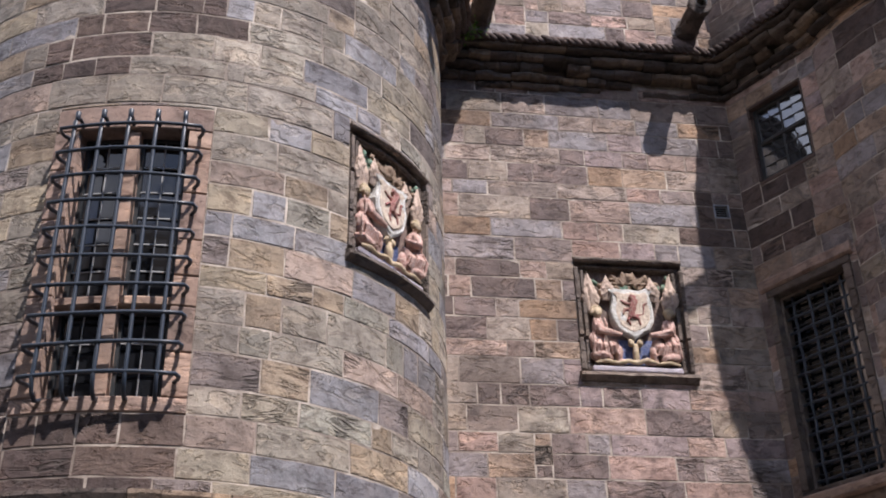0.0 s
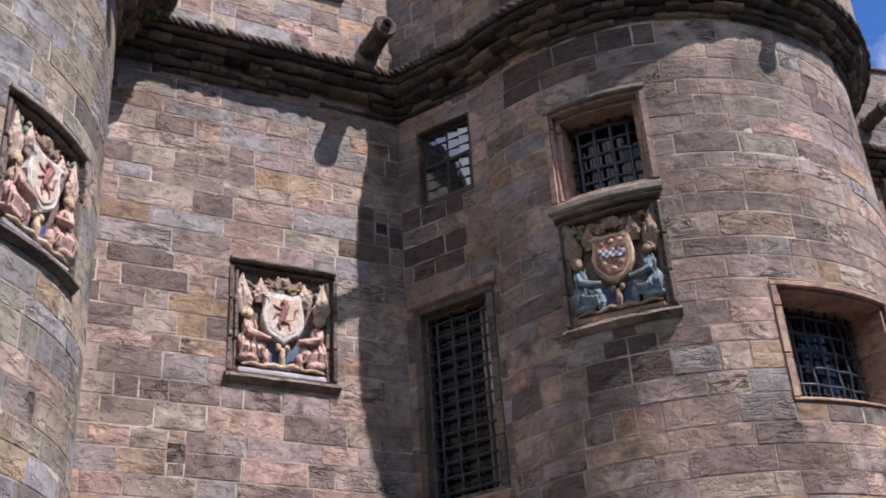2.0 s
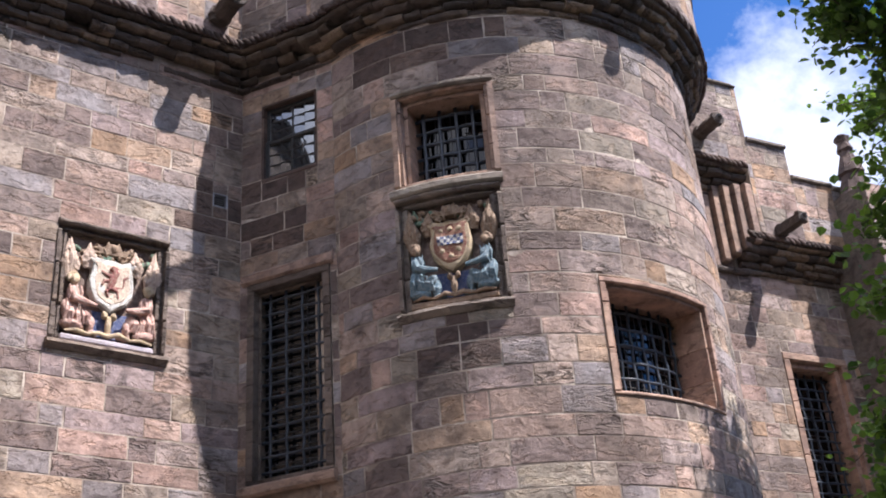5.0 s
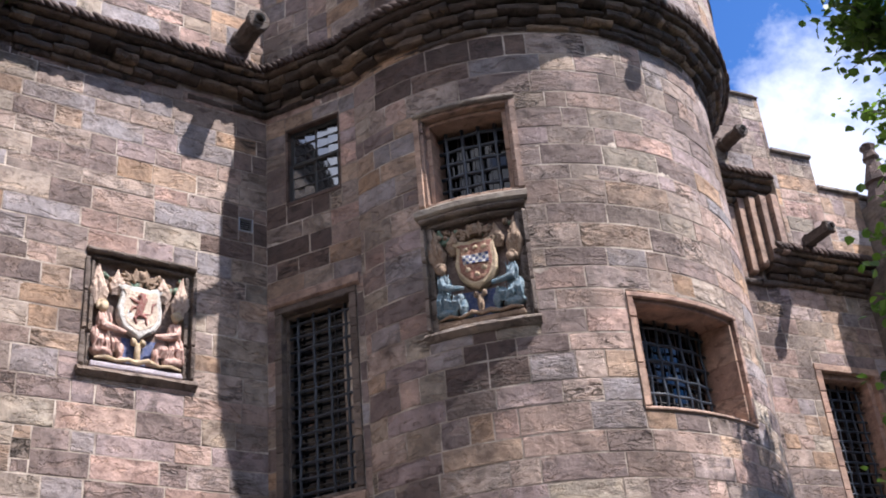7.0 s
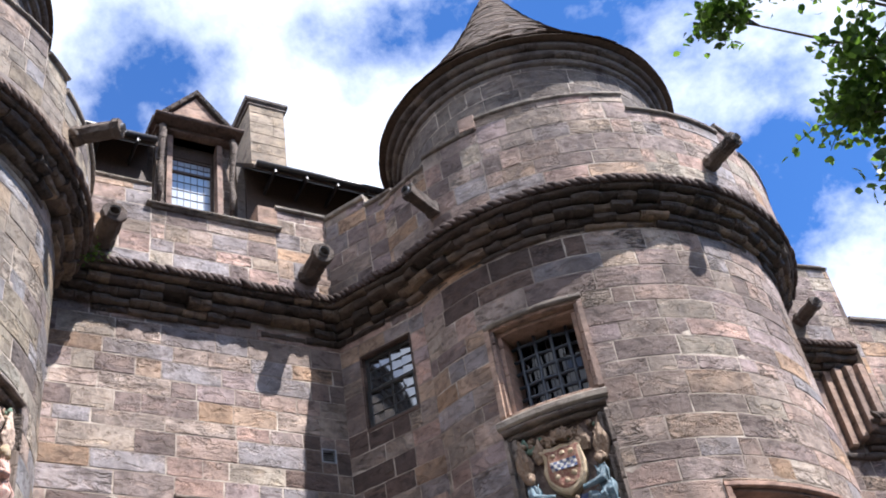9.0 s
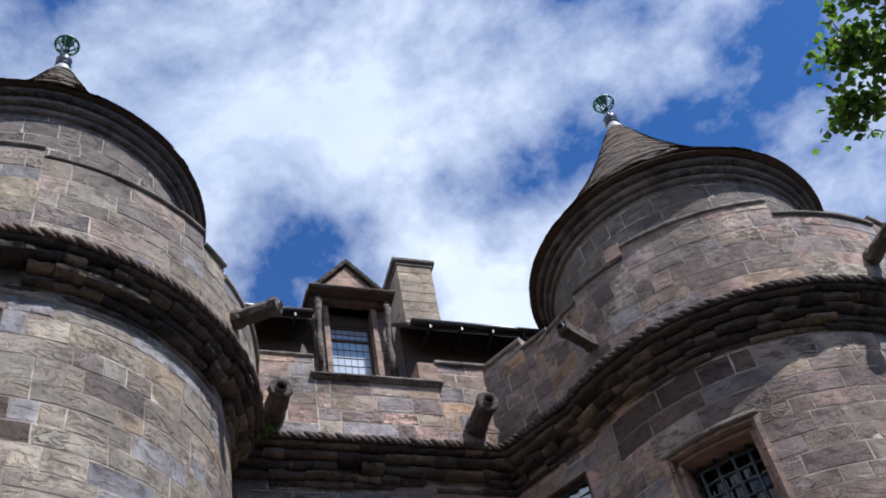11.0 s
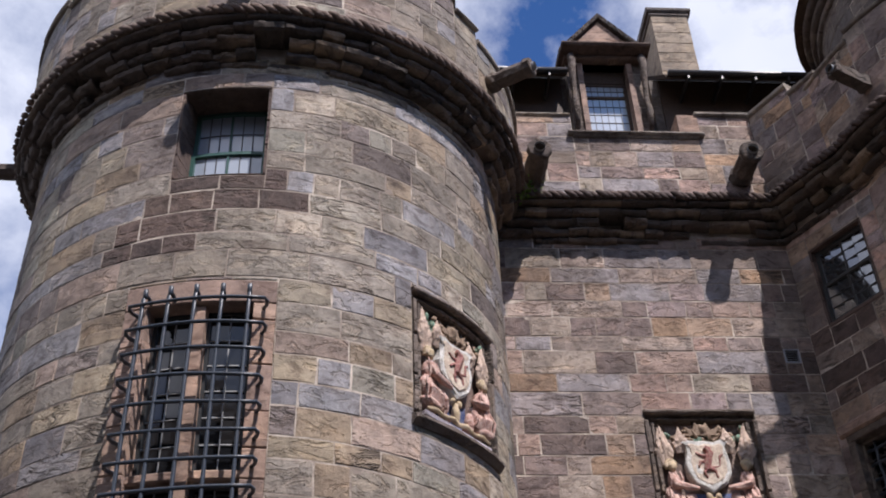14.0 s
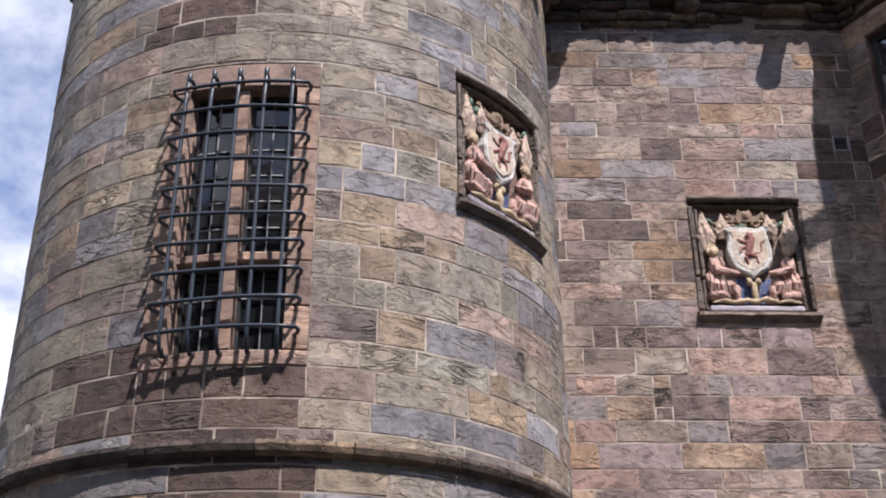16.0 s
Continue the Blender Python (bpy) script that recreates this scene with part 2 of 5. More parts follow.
# Pale base colour: the sash's blind, and sky reflection painted into the dormer panes.
M_PALEPANE = glass("pale_blind_and_painted_sky_glass", (0.34, 0.39, 0.46), 0.2)


def ground_material():
    k = Nodes("street_setts")
    p = k.place()
    v = k.n("TexVoronoi", Scale=7.0)
    k.link(p, v.inputs["Vector"])
    a = k.noise(p, 3, 5)
    col = k.mix(1.0, k.ramp(a, [(0.3, (0.045, 0.043, 0.042)), (0.7, (0.09, 0.085, 0.08))]), k.ramp(v.outputs["Distance"], [(0.0, grey(1.1)), (0.6, grey(0.6))]), "MULTIPLY")
    k.bump(v.outputs["Distance"], 0.4, 0.02)
    return k.done(col, 0.85)


M_GROUND = ground_material()


def leaf_material(name, lo, hi):
    k = Nodes(name)
    r = k.n("NewGeometry").outputs["Random Per Island"]
    col = k.ramp(r, [(0.0, lo), (1.0, hi)])
    tr = k.n("BsdfTranslucent")
    k.link(k.mix(1.0, col, (1.6, 1.7, 0.8), "MULTIPLY"), tr.inputs[0])
    k.done(col, 0.5)
    mx = k.n("MixShader", Fac=0.45)
    out = k.nt.nodes["Material Output"]
    k.link(k.bsdf.outputs[0], mx.inputs[1])
    k.link(tr.outputs[0], mx.inputs[2])
    k.link(mx.outputs[0], out.inputs[0])
    return k.mat


M_LEAF = leaf_material("tree_leaf", (0.03, 0.07, 0.016), (0.15, 0.24, 0.055))
M_BARK = painted("tree_bark", (0.10, 0.08, 0.06), 0.9, 0.0, (0.05, 0.045, 0.035), 0.7, 12)

# ---------------------------------------------------------------- building helpers


def anchor(name, at=(0, 0, 0), turn=0.0, **tags):
    ob = new(name)
    ob.empty_display_size = 0.2
    ob.matrix_basis = pose(*at, 0, 0, turn)
    return tagged(ob, **tags)


def mesh_of(name, verts, faces, mat, smooth=False):
    me = bpy.data.meshes.new(name)
    me.from_pydata([tuple(v) for v in verts], [], faces)
    me.materials.append(mat)
    if smooth:
        me.shade_smooth()
    me.update()
    return me


def clean(bm):
    bmesh.ops.recalc_face_normals(bm, faces=bm.faces)


def part(name, bm, material, parent, label="", smooth=False, local=False):
    """Links a bmesh as one mesh under a thing. World coordinates, unless local is set."""
    if isinstance(bm, bmesh.types.BMesh):
        clean(bm)
        me = bpy.data.meshes.new(name)
        bm.to_mesh(me)
        bm.free()
        me.materials.append(material)
        if smooth:
            me.shade_smooth()
    else:
        me = bm
    ob = new(name, me)
    if parent is not None:
        ob.parent = parent
        if not local and parent.parent is None:
            ob.matrix_parent_inverse = parent.matrix_basis.inverted()
    return tagged(ob, label) if label else ob


class Face:
    """A wall face, flat or round. u runs along it in metres, z up, d out of it."""

    def __init__(self, origin, turn, radius=None):
        self.o, self.turn, self.r = Vector((*origin, 0)), radians(turn), radius

    def angle(self, u):
        return u / self.r if self.r else self.turn

    def at(self, u, z, d=0.0):
        t = self.angle(u)
        if self.r:
            return self.o + Vector(((self.r + d) * math.sin(t), -(self.r + d) * math.cos(t), z))
        return self.o + Vector((u * math.cos(t) + d * math.sin(t), u * math.sin(t) - d * math.cos(t), z))

    def frame_at(self, u, z, d=0.0):
        """x along the wall, y into it, z up."""
        return pose(*self.at(u, z, d), 0, 0, math.degrees(self.angle(u)))

    def deg(self, a):
        return radians(a) * self.r


def box_on(bm, face, u0, u1, z0, z1, d0, d1, bevel=0.0, n=None):
    """A box that follows the face."""
    if n is None:
        n = max(1, math.ceil((u1 - u0) / 0.16)) if face.r else 1
    rows = []
    for i in range(n + 1):
        u = u0 + (u1 - u0) * i / n
        b = bevel
        rows.append([bm.verts.new(face.at(u, z, d)) for z, d in
                     ((z0, d0), (z1, d0), (z1, d1 - b), (z1 - b, d1), (z0 + b, d1), (z0, d1 - b))])
    k = 6
    for a, b in zip(rows, rows[1:]):
        for j in range(k):
            bm.faces.new((a[j], a[(j + 1) % k], b[(j + 1) % k], b[j]))
    bm.faces.new(rows[0])
    bm.faces.new(rows[-1][::-1])


def box(bm, m, sx, sy, sz, bevel=0.0):
    """A box of that size, centred on the pose m."""
    made = bmesh.ops.create_cube(bm, size=1.0, matrix=m @ Matrix.Diagonal((sx, sy, sz, 1)))
    if bevel:
        edges = list({e for v in made["verts"] for e in v.link_edges})
        bmesh.ops.bevel(bm, geom=edges, offset=bevel, segments=1, affect="EDGES")


def shell(face, u0, u1, z0, z1, holes, depth=0.5, step=0.085):
    """The bedding behind the blocks, with real openings and their reveals."""
    us = {round(u, 4) for h in holes for u in h[:2] if u0 < u < u1} | {u0, u1}
    zs = {round(z, 4) for h in holes for z in h[2:] if z0 < z < z1} | {z0, z1}
    if face.r:
        n = math.ceil((u1 - u0) / step)
        us |= {round(u0 + (u1 - u0) * i / n, 4) for i in range(n + 1)}
    us, zs = sorted(us), sorted(zs)
    verts, index, faces = [], {}, []

    def v(u, z, d):
        key = (round(u, 4), round(z, 4), d)
        if key not in index:
            index[key] = len(verts)
            verts.append(face.at(u, z, d))
        return index[key]

    def opened(u, z):
        return any(h[0] < u < h[1] and h[2] < z < h[3] for h in holes) or not (u0 < u < u1 and z0 < z < z1)

    for (a, b), (c, e) in itertools.product(zip(us, us[1:]), zip(zs, zs[1:])):
        mu, mz = (a + b) / 2, (c + e) / 2
        if opened(mu, mz):
            continue
        faces.append((v(a, c, 0), v(b, c, 0), v(b, e, 0), v(a, e, 0)))
        faces.append((v(a, c, -depth), v(a, e, -depth), v(b, e, -depth), v(b, c, -depth)))
        tiny = 1e-3
        if opened(a - tiny, mz):
            faces.append((v(a, c, 0), v(a, e, 0), v(a, e, -depth), v(a, c, -depth)))
        if opened(b + tiny, mz):
            faces.append((v(b, c, 0), v(b, c, -depth), v(b, e, -depth), v(b, e, 0)))
        if opened(mu, c - tiny):
            faces.append((v(a, c, 0), v(a, c, -depth), v(b, c, -depth), v(b, c, 0)))
        if opened(mu, e + tiny):
            faces.append((v(a, e, 0), v(b, e, 0), v(b, e, -depth), v(a, e, -depth)))
    return verts, faces


def block_shape(L, H, radius, variant):
    """One squared block: slightly uneven front with soft arrises. x along, -y out, z up, centred."""
    rng = random.Random(f"{L:.2f}{H:.2f}{radius}{variant}")
    nx = max(2, round(L / 0.13)) if L < 2 else 6
    nz = 2
    rough = (0.0012, 0.002, 0.003, 0.0045)[variant % 4]
    lean, turn = rng.uniform(-0.0022, 0.0022), rng.uniform(-0.003, 0.003)
    proud = 0.0040 + 0.0012 * (variant % 4)
    gap = rng.uniform(0.003, 0.006)
    pull = [rng.uniform(0, 0.0085) for _ in range(8)]
    hx, hz = L / 2 - gap, H / 2 - gap
    edge = min(0.005, hx / 3, hz / 3)

    def put(x, z, d):
        # corners out of square, so that no joint is ruled
        s, t = (x / hx + 1) / 2, (z / hz + 1) / 2
        x += pull[0] * (1 - s) * (1 - t) + pull[1] * (1 - s) * t - pull[2] * s * (1 - t) - pull[3] * s * t
        z += pull[4] * (1 - s) * (1 - t) + pull[5] * s * (1 - t) - pull[6] * (1 - s) * t - pull[7] * s * t
        if radius:
            a = x / radius
            return ((radius + d) * math.sin(a), radius - (radius + d) * math.cos(a), z)
        return (x, -d, z)

    def border(ex, d, wob):
        ring = []
        w, h = hx - ex, hz - ex
        for i in range(nx):
            ring.append((-w + 2 * w * i / nx, -h))
        for j in range(nz):
            ring.append((w, -h + 2 * h * j / nz))
        for i in range(nx):
            ring.append((w - 2 * w * i / nx, h))
        for j in range(nz):
            ring.append((-w, h - 2 * h * j / nz))
        return [put(x + rng.uniform(-wob, wob), z + rng.uniform(-wob, wob), d) for x, z in ring]

    verts = border(0, -0.03, 0) + border(0, proud - edge * 0.7, 0.006)
    n = len(verts) // 2
    faces = []
    for i in range(n):
        j = (i + 1) % n
        faces.append((i, j, n + j, n + i))
    start = len(verts)
    w, h = hx - edge, hz - edge
    grid = {}
    for i in range(nx + 1):
        for j in range(nz + 1):
            grid[i, j] = len(verts)
            d = proud + rng.uniform(-rough, rough * 0.4) + lean * (2 * i / nx - 1) + turn * (2 * j / nz - 1)
            verts.append(put(-w + 2 * w * i / nx + rng.uniform(-0.002, 0.002), -h + 2 * h * j / nz + rng.uniform(-0.002, 0.002), d))
    for i in range(nx):
        for j in range(nz):
            faces.append((grid[i, j], grid[i + 1, j], grid[i + 1, j + 1], grid[i, j + 1]))
    ring = [grid[i, 0] for i in range(nx)] + [grid[nx, j] for j in range(nz)] + [grid[nx - i, nz] for i in range(nx)] + [grid[0, nz - j] for j in range(nz)]
    for i in range(n):
        j = (i + 1) % n
        faces.append((n + i, n + j, ring[j], ring[i]))
    return verts, faces


@lru_cache(maxsize=None)
def block_mesh(L, H, radius, variant, mat_name):
    verts, faces = block_shape(L, H, radius, variant)
    return mesh_of("ashlar_block", verts, faces, bpy.data.materials[mat_name])


COURSES = [0.29, 0.25, 0.33, 0.27, 0.34, 0.22, 0.30, 0.26]
LENGTHS = [0.34, 0.46, 0.60, 0.74, 0.92, 0.28, 0.52, 0.80]


def lay(face, u0, u1, z0, z1, holes, seed):
    """Blocks in courses round the holes: a list of (u, z, length, height)."""
    rng = random.Random(seed)
    out = []
    z, row = z0, rng.randrange(8)
    while z < z1 - 0.02:
        top = z + COURSES[row % len(COURSES)]
        row += 1
        if z1 - top < 0.12:
            top = z1
        cuts = [(u0, u1, z, top)]
        for h in holes:
            nxt = []
            for a, b, c, e in cuts:
                if h[1] <= a or h[0] >= b or h[3] <= c or h[2] >= e:
                    nxt.append((a, b, c, e))
                    continue
                if a < h[0]:
                    nxt.append((a, h[0], c, e))
                if b > h[1]:
                    nxt.append((h[1], b, c, e))
                m0, m1 = max(a, h[0]), min(b, h[1])
                if h[2] - c > 0.03:
                    nxt.append((m0, m1, c, h[2]))
                if e - h[3] > 0.03:
                    nxt.append((m0, m1, h[3], e))
            cuts = nxt
        for a, b, c, e in cuts:
            u = a
            first = True
            while u < b - 1e-4:
                L = rng.choice(LENGTHS)
                if first:
                    L = round(L * rng.uniform(0.5, 1.0), 2)
                    first = False
                if b - (u + L) < 0.16:
                    L = b - u if b - u < 0.85 else (b - u) / 2
                out.append((u + L / 2, (c + e) / 2, round(L, 3), round(e - c, 3)))
                u += L
        z = top
    return out


def masonry(parent, face, blocks, near, mat, mat_far, dark=(), seed=1):
    """Blocks inside the stretch `near` (u0, u1, z0, z1) are pieces; the rest is joined. dark: stretches of smoke-dark stone."""
    rng = random.Random(seed)
    verts, faces = [], []
    count = 0
    for u, z, L, H in blocks:
        variant = rng.choice((0, 0, 1, 1, 2, 2, 3))
        swap = rng.random()
        sooty = any(d[0] < u < d[1] and d[2] < z < d[3] for d in dark) and swap < 0.9
        if sooty or (near[0] < u < near[1] and near[2] < z < near[3] and count < 280):
            count += 1
            m = M_DARK if sooty else mat
            ob = part("ashlar_block", block_mesh(L, H, face.r, variant, m.name), None, parent)
            ob.matrix_basis = face.frame_at(u, z)
        else:
            v, f = block_shape(L, H, face.r, variant)
            m = face.frame_at(u, z)
            base = len(verts)
            verts.extend(m @ Vector(p) for p in v)
            faces.extend(tuple(base + i for i in q) for q in f)
    if verts:
        tagged(part("ashlar_infill", mesh_of("ashlar_infill", verts, faces, mat_far), None, parent), kind="stuff")

# ---------------------------------------------------------------- the plan
LEFT, RIGHT = (-3.180, 11.570), (7.517, 12.865)
R_LEFT, R_RIGHT = 2.96, 3.07
TW = radians(9.4)
F_LEFT, F_RIGHT = Face(LEFT, 0, R_LEFT), Face(RIGHT, 0, R_RIGHT)
F_GATE = Face((-12.15 * math.sin(TW), 12.15 * math.cos(TW)), 9.4)      # the flat wall between the towers
CORNER = (3.72, 12.93)
F_SLANT = Face(CORNER, -50.9)                                         # the short slanting wall beside it
SLANT = 1.443
F_RANGE = Face((0.0, 13.0), 0.0)                                      # the lower range past the second tower
CORNICE0, CORNICE1 = 11.08, 11.68


class Run:
    """A line in plan that mouldings follow; d is measured outwards."""

    def __init__(self, pts):
        self.p = [Vector(p) for p in pts]
        seg = [(b - a).normalized() for a, b in zip(self.p, self.p[1:])]
        nor = [Vector((s.y, -s.x)) for s in seg]
        self.m = [nor[0]] + [(a + b) / (1 + a.dot(b)) for a, b in zip(nor, nor[1:])] + [nor[-1]]
        self.s = [0.0]
        for a, b in zip(self.p, self.p[1:]):
            self.s.append(self.s[-1] + (b - a).length)
        self.length = self.s[-1]

    def at(self, s, d, z):
        s = min(max(s, 0.0), self.length)
        i = 0
        while i < len(self.s) - 2 and self.s[i + 1] < s:
            i += 1
        k = (s - self.s[i]) / (self.s[i + 1] - self.s[i])
        p = self.p[i].lerp(self.p[i + 1], k) + self.m[i].lerp(self.m[i + 1], k) * d
        return Vector((p.x, p.y, z))

    def stops(self, a, b, most=0.2):
        inner = [s for s in self.s if a + 1e-3 < s < b - 1e-3]
        if len(inner) > (b - a) / 0.1:
            inner = inner[::2]
        return [a] + inner + [b]


def arc(centre, radius, a0, a1, step=4.0):
    n = math.ceil((a1 - a0) / step)
    return [(centre[0] + radius * math.sin(radians(a0 + (a1 - a0) * i / n)), centre[1] - radius * math.cos(radians(a0 + (a1 - a0) * i / n))) for i in range(n + 1)]


def gate_at(u):
    v = F_GATE.at(u, 0)
    return (v.x, v.y)


RUN_LEFT = Run(arc(LEFT, R_LEFT, -150, 110))
RUN_MAIN = Run([gate_at(1.6), gate_at(3.0), gate_at(4.5), CORNER, *arc(RIGHT, R_RIGHT, -70, 100)])


def extrude_run(bm, run, a, b, outline, decay=0.0):
    """A moulding of that outline, pairs of (out, z), from a to b along the run. decay: how far its face has weathered back."""
    stops = run.stops(a, b)
    if decay:
        n = max(2, math.ceil((b - a) / 0.07))
        stops = sorted(set(stops) | {a + (b - a) * i / n for i in range(1, n)})
    rows = []
    for s in stops:
        row = []
        for d, z in outline:
            if decay and d > 0:
                p = run.at(s, d, z)
                q = noise.noise(p * 5.0) * 0.6 + noise.noise(p * 13.0) * 0.4
                d += decay * (q - 0.35)
                z += decay * 0.45 * noise.noise(p * 7.0 + Vector((9, 4, 2)))
            row.append(bm.verts.new(run.at(s, d, z)))
        rows.append(row)
    n = len(outline)
    for p, q in zip(rows, rows[1:]):
        for j in range(n):
            bm.faces.new((p[j], p[(j + 1) % n], q[(j + 1) % n], q[j]))
    bm.faces.new(rows[0])
    bm.faces.new(rows[-1][::-1])


def stones_along(bm, run, a, b, z0, z1, d0, d1, lo, hi, rng, wear=0.02, nose=0.35, parent=None, name="corbel_stone", mat=None):
    """One course of a moulding, broken into its stones with round noses."""
    s = a
    while s < b - 0.02:
        e = min(b, s + rng.uniform(lo, hi))
        if b - e < lo * 0.5:
            e = b
        if wear > 0.025 and rng.random() < 0.05:
            s = e
            continue
        out = d1 + rng.uniform(-wear, wear * 0.6)
        drop = rng.uniform(-0.3, 0.3) * wear
        h = z1 - z0
        if parent is not None:
            bm = bmesh.new()
        extrude_run(bm, run, s + 0.004, e - 0.004,
                    [(d0, z0 + drop), (d0, z1), (out - h * nose, z1), (out - 0.01, z1 - h * 0.18), (out, z0 + h * 0.55), (out - h * 0.15, z0 + h * 0.2 + drop), (out - h * 0.5, z0 + drop)], wear * 0.75)
        if parent is not None:
            part(name, bm, mat, parent)
        s = e


def rope(bm, run, a, b, z, d, rng, pitch=0.105, rad=0.036):
    """The cable moulding along the head of a cornice: slanting strands, one after another."""
    s = a
    while s < b:
        wob = rng.uniform(-0.022, 0.012)
        rings = []
        for i, (ds, dz, w) in enumerate(((-0.085, 0.06, 0.45), (-0.03, 0.026, 1.2), (0.03, -0.026, 1.2), (0.085, -0.06, 0.45))):
            ring = []
            for j in range(6):
                t = 2 * math.pi * j / 6
                ring.append(bm.verts.new(run.at(s + ds + 0.026 * w * math.cos(t), d + wob + rad * w * math.sin(t), z + dz + 0.026 * w * math.cos(t))))
            rings.append(ring)
        for p, q in zip(rings, rings[1:]):
            for j in range(6):
                bm.faces.new((p[j], p[(j + 1) % 6], q[(j + 1) % 6], q[j]))
        bm.faces.new(rings[0])
        bm.faces.new(rings[-1][::-1])
        s += pitch * rng.uniform(0.9, 1.15)


def cornice(parent, run, a, b, z0, seed, scale=1.0):
    """Corbelled cornice: four stepped courses and a cable moulding."""
    rng = random.Random(seed)
    bm = None
    z = z0
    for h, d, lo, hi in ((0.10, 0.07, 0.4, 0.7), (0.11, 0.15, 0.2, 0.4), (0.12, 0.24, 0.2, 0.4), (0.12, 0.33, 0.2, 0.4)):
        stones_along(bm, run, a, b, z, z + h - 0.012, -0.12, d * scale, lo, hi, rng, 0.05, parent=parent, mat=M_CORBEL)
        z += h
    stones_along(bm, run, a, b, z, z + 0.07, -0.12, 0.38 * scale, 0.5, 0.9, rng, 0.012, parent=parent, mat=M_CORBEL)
    bm = bmesh.new()
    rope(bm, run, a + 0.06, b - 0.06, z + 0.115, 0.40 * scale, rng)
    part("cable_moulding", bm, M_DARK, parent, "twisted cable moulding of dark stone", smooth=True)


def parapet_on(parent, face, u0, u1, steps, seed, mat, mat_far, thick=0.34, z0=11.66, near=True):
    """Blocks and coping of a parapet; steps: (u0, u1, top) from one end to the other."""
    for i, (a, b, top) in enumerate(steps):
        v, f = shell(face, a, b, z0, top - 0.07, [], thick)
        part("parapet_core", mesh_of("parapet_core", v, f, M_MORTAR), None, parent)
        blocks = lay(face, a, b, z0, top - 0.07, [], seed + i)
        masonry(parent, face, blocks, (-99, 99, 0, 99) if near else (0, 0, 0, 0), mat, mat_far, (), seed + i)
        u = a
        rng = random.Random(seed + 50 + i)
        while u < b - 1e-3:
            e = min(b, u + rng.uniform(0.6, 0.95))
            if b - e < 0.3:
                e = b
            bm = bmesh.new()
            box_on(bm, face, u + 0.003, e - 0.003, top - 0.072 + rng.uniform(-0.008, 0.004), top + rng.uniform(-0.018, 0.015), -thick - 0.03, 0.05 + rng.uniform(-0.018, 0.012), 0.022)
            part("coping_stone", bm, M_COPE, parent, "weathered stone coping")
            u = e


def cone_roof(parent, centre, wide=1.0):
    """Conical roof of small stone slates, with a moulded eave and the drum below it."""
    drum = Face(centre, 0, 2.3)
    span = math.pi * 2.3
    v, f = shell(drum, -span, span, 11.4, 15.6, [], 0.3)
    part("drum", mesh_of("drum", v, f, M_MORTAR), None, parent)
    masonry(parent, drum, lay(drum, -span, span, 12.6, 15.5, [], 5), (0, 0, 0, 0), M_DRUM, M_DRUM, (), 5)
    ring = Run(arc(centre, 2.3, -180, 180, 6))
    bm = bmesh.new()
    rng = random.Random(8)
    for z, h, d in ((15.29, 0.12, 0.08), (15.41, 0.12, 0.16), (15.53, 0.10, 0.23 * wide ** 2)):
        stones_along(bm, ring, 0, ring.length, z, z + h, -0.1, d, 0.5, 0.9, rng, 0.006)
    part("eaves_moulding", bm, M_DRUM, parent, "moulded stone eaves course")
    outline = [(2.56, 15.64), (2.26, 16.06), (1.80, 16.75), (1.23, 17.7), (0.68, 18.75), (0.17, 19.95)]

    outline = [(r * wide, z) for r, z in outline]

    def radius_at(z):
        for (ra, za), (rb, zb) in zip(outline, outline[1:]):
            if za <= z <= zb:
                return ra + (rb - ra) * (z - za) / (zb - za)
        return outline[-1][0]

    verts, faces = [], []
    n = 48
    for r, z in [(0.05, 15.63)] + outline:
        for i in range(n):
            t = 2 * math.pi * i / n
            verts.append((centre[0] + (r - 0.03) * math.cos(t), centre[1] + (r - 0.03) * math.sin(t), z))
    for k in range(len(outline)):
        for i in range(n):
            j = (i + 1) % n
            faces.append((k * n + i, k * n + j, (k + 1) * n + j, (k + 1) * n + i))
    part("roof_deck", mesh_of("roof_deck", verts, faces, M_SLATE), None, parent)
    verts, faces = [], []
    z = 15.62
    while z < 19.85:
        r0, r1 = radius_at(z), radius_at(min(z + 0.17, 19.95))
        count = max(8, int(2 * math.pi * r0 / 0.2))
        off = rng.random()
        for i in range(count):
            a0 = 2 * math.pi * (i + off) / count
            a1 = a0 + 2 * math.pi / count * 0.97
            lift = 0.02 + rng.uniform(0, 0.014)
            low = z - rng.uniform(0, 0.022)
            base = len(verts)
            for (r, zz) in ((r0 + lift, low), (r1 + 0.004, z + 0.17), (r1 - 0.02, z + 0.17), (r0 + lift - 0.025, low)):
                for a in (a0, (a0 + a1) / 2, a1):
                    verts.append((centre[0] + r * math.cos(a), centre[1] + r * math.sin(a), zz))
            for q in ((0, 1, 4, 3), (1, 2, 5, 4), (9, 10, 1, 0), (10, 11, 2, 1), (0, 3, 6, 9), (2, 11, 8, 5)):
                faces.append(tuple(base + w for w in q))
        z += 0.115
    tagged(part("slate_covering", mesh_of("slate_covering", verts, faces, M_SLATE), None, parent, "small brown stone slates"), kind="stuff")


# openings: (u0, u1, z0, z1) on their faces
D = F_LEFT.deg
H_SASH = (D(-6.2), D(13.0), 9.49, 10.79)
H_BARRED = (D(-11.4), D(17.0), 5.06, 8.14)
H_ARMS_L = (D(44.6), D(70.6), 6.86, 8.46)
D = F_RIGHT.deg
H_HIGH = (D(-51.0), D(-27.6), 8.70, 10.08)
H_ARMS_R = (D(-52.2), D(-27.6), 6.92, 8.70)
H_WIDE = (D(-8.0), D(25.2), 5.84, 7.30)
H_ARMS_G = (3.41, 4.80, 6.84, 8.51)
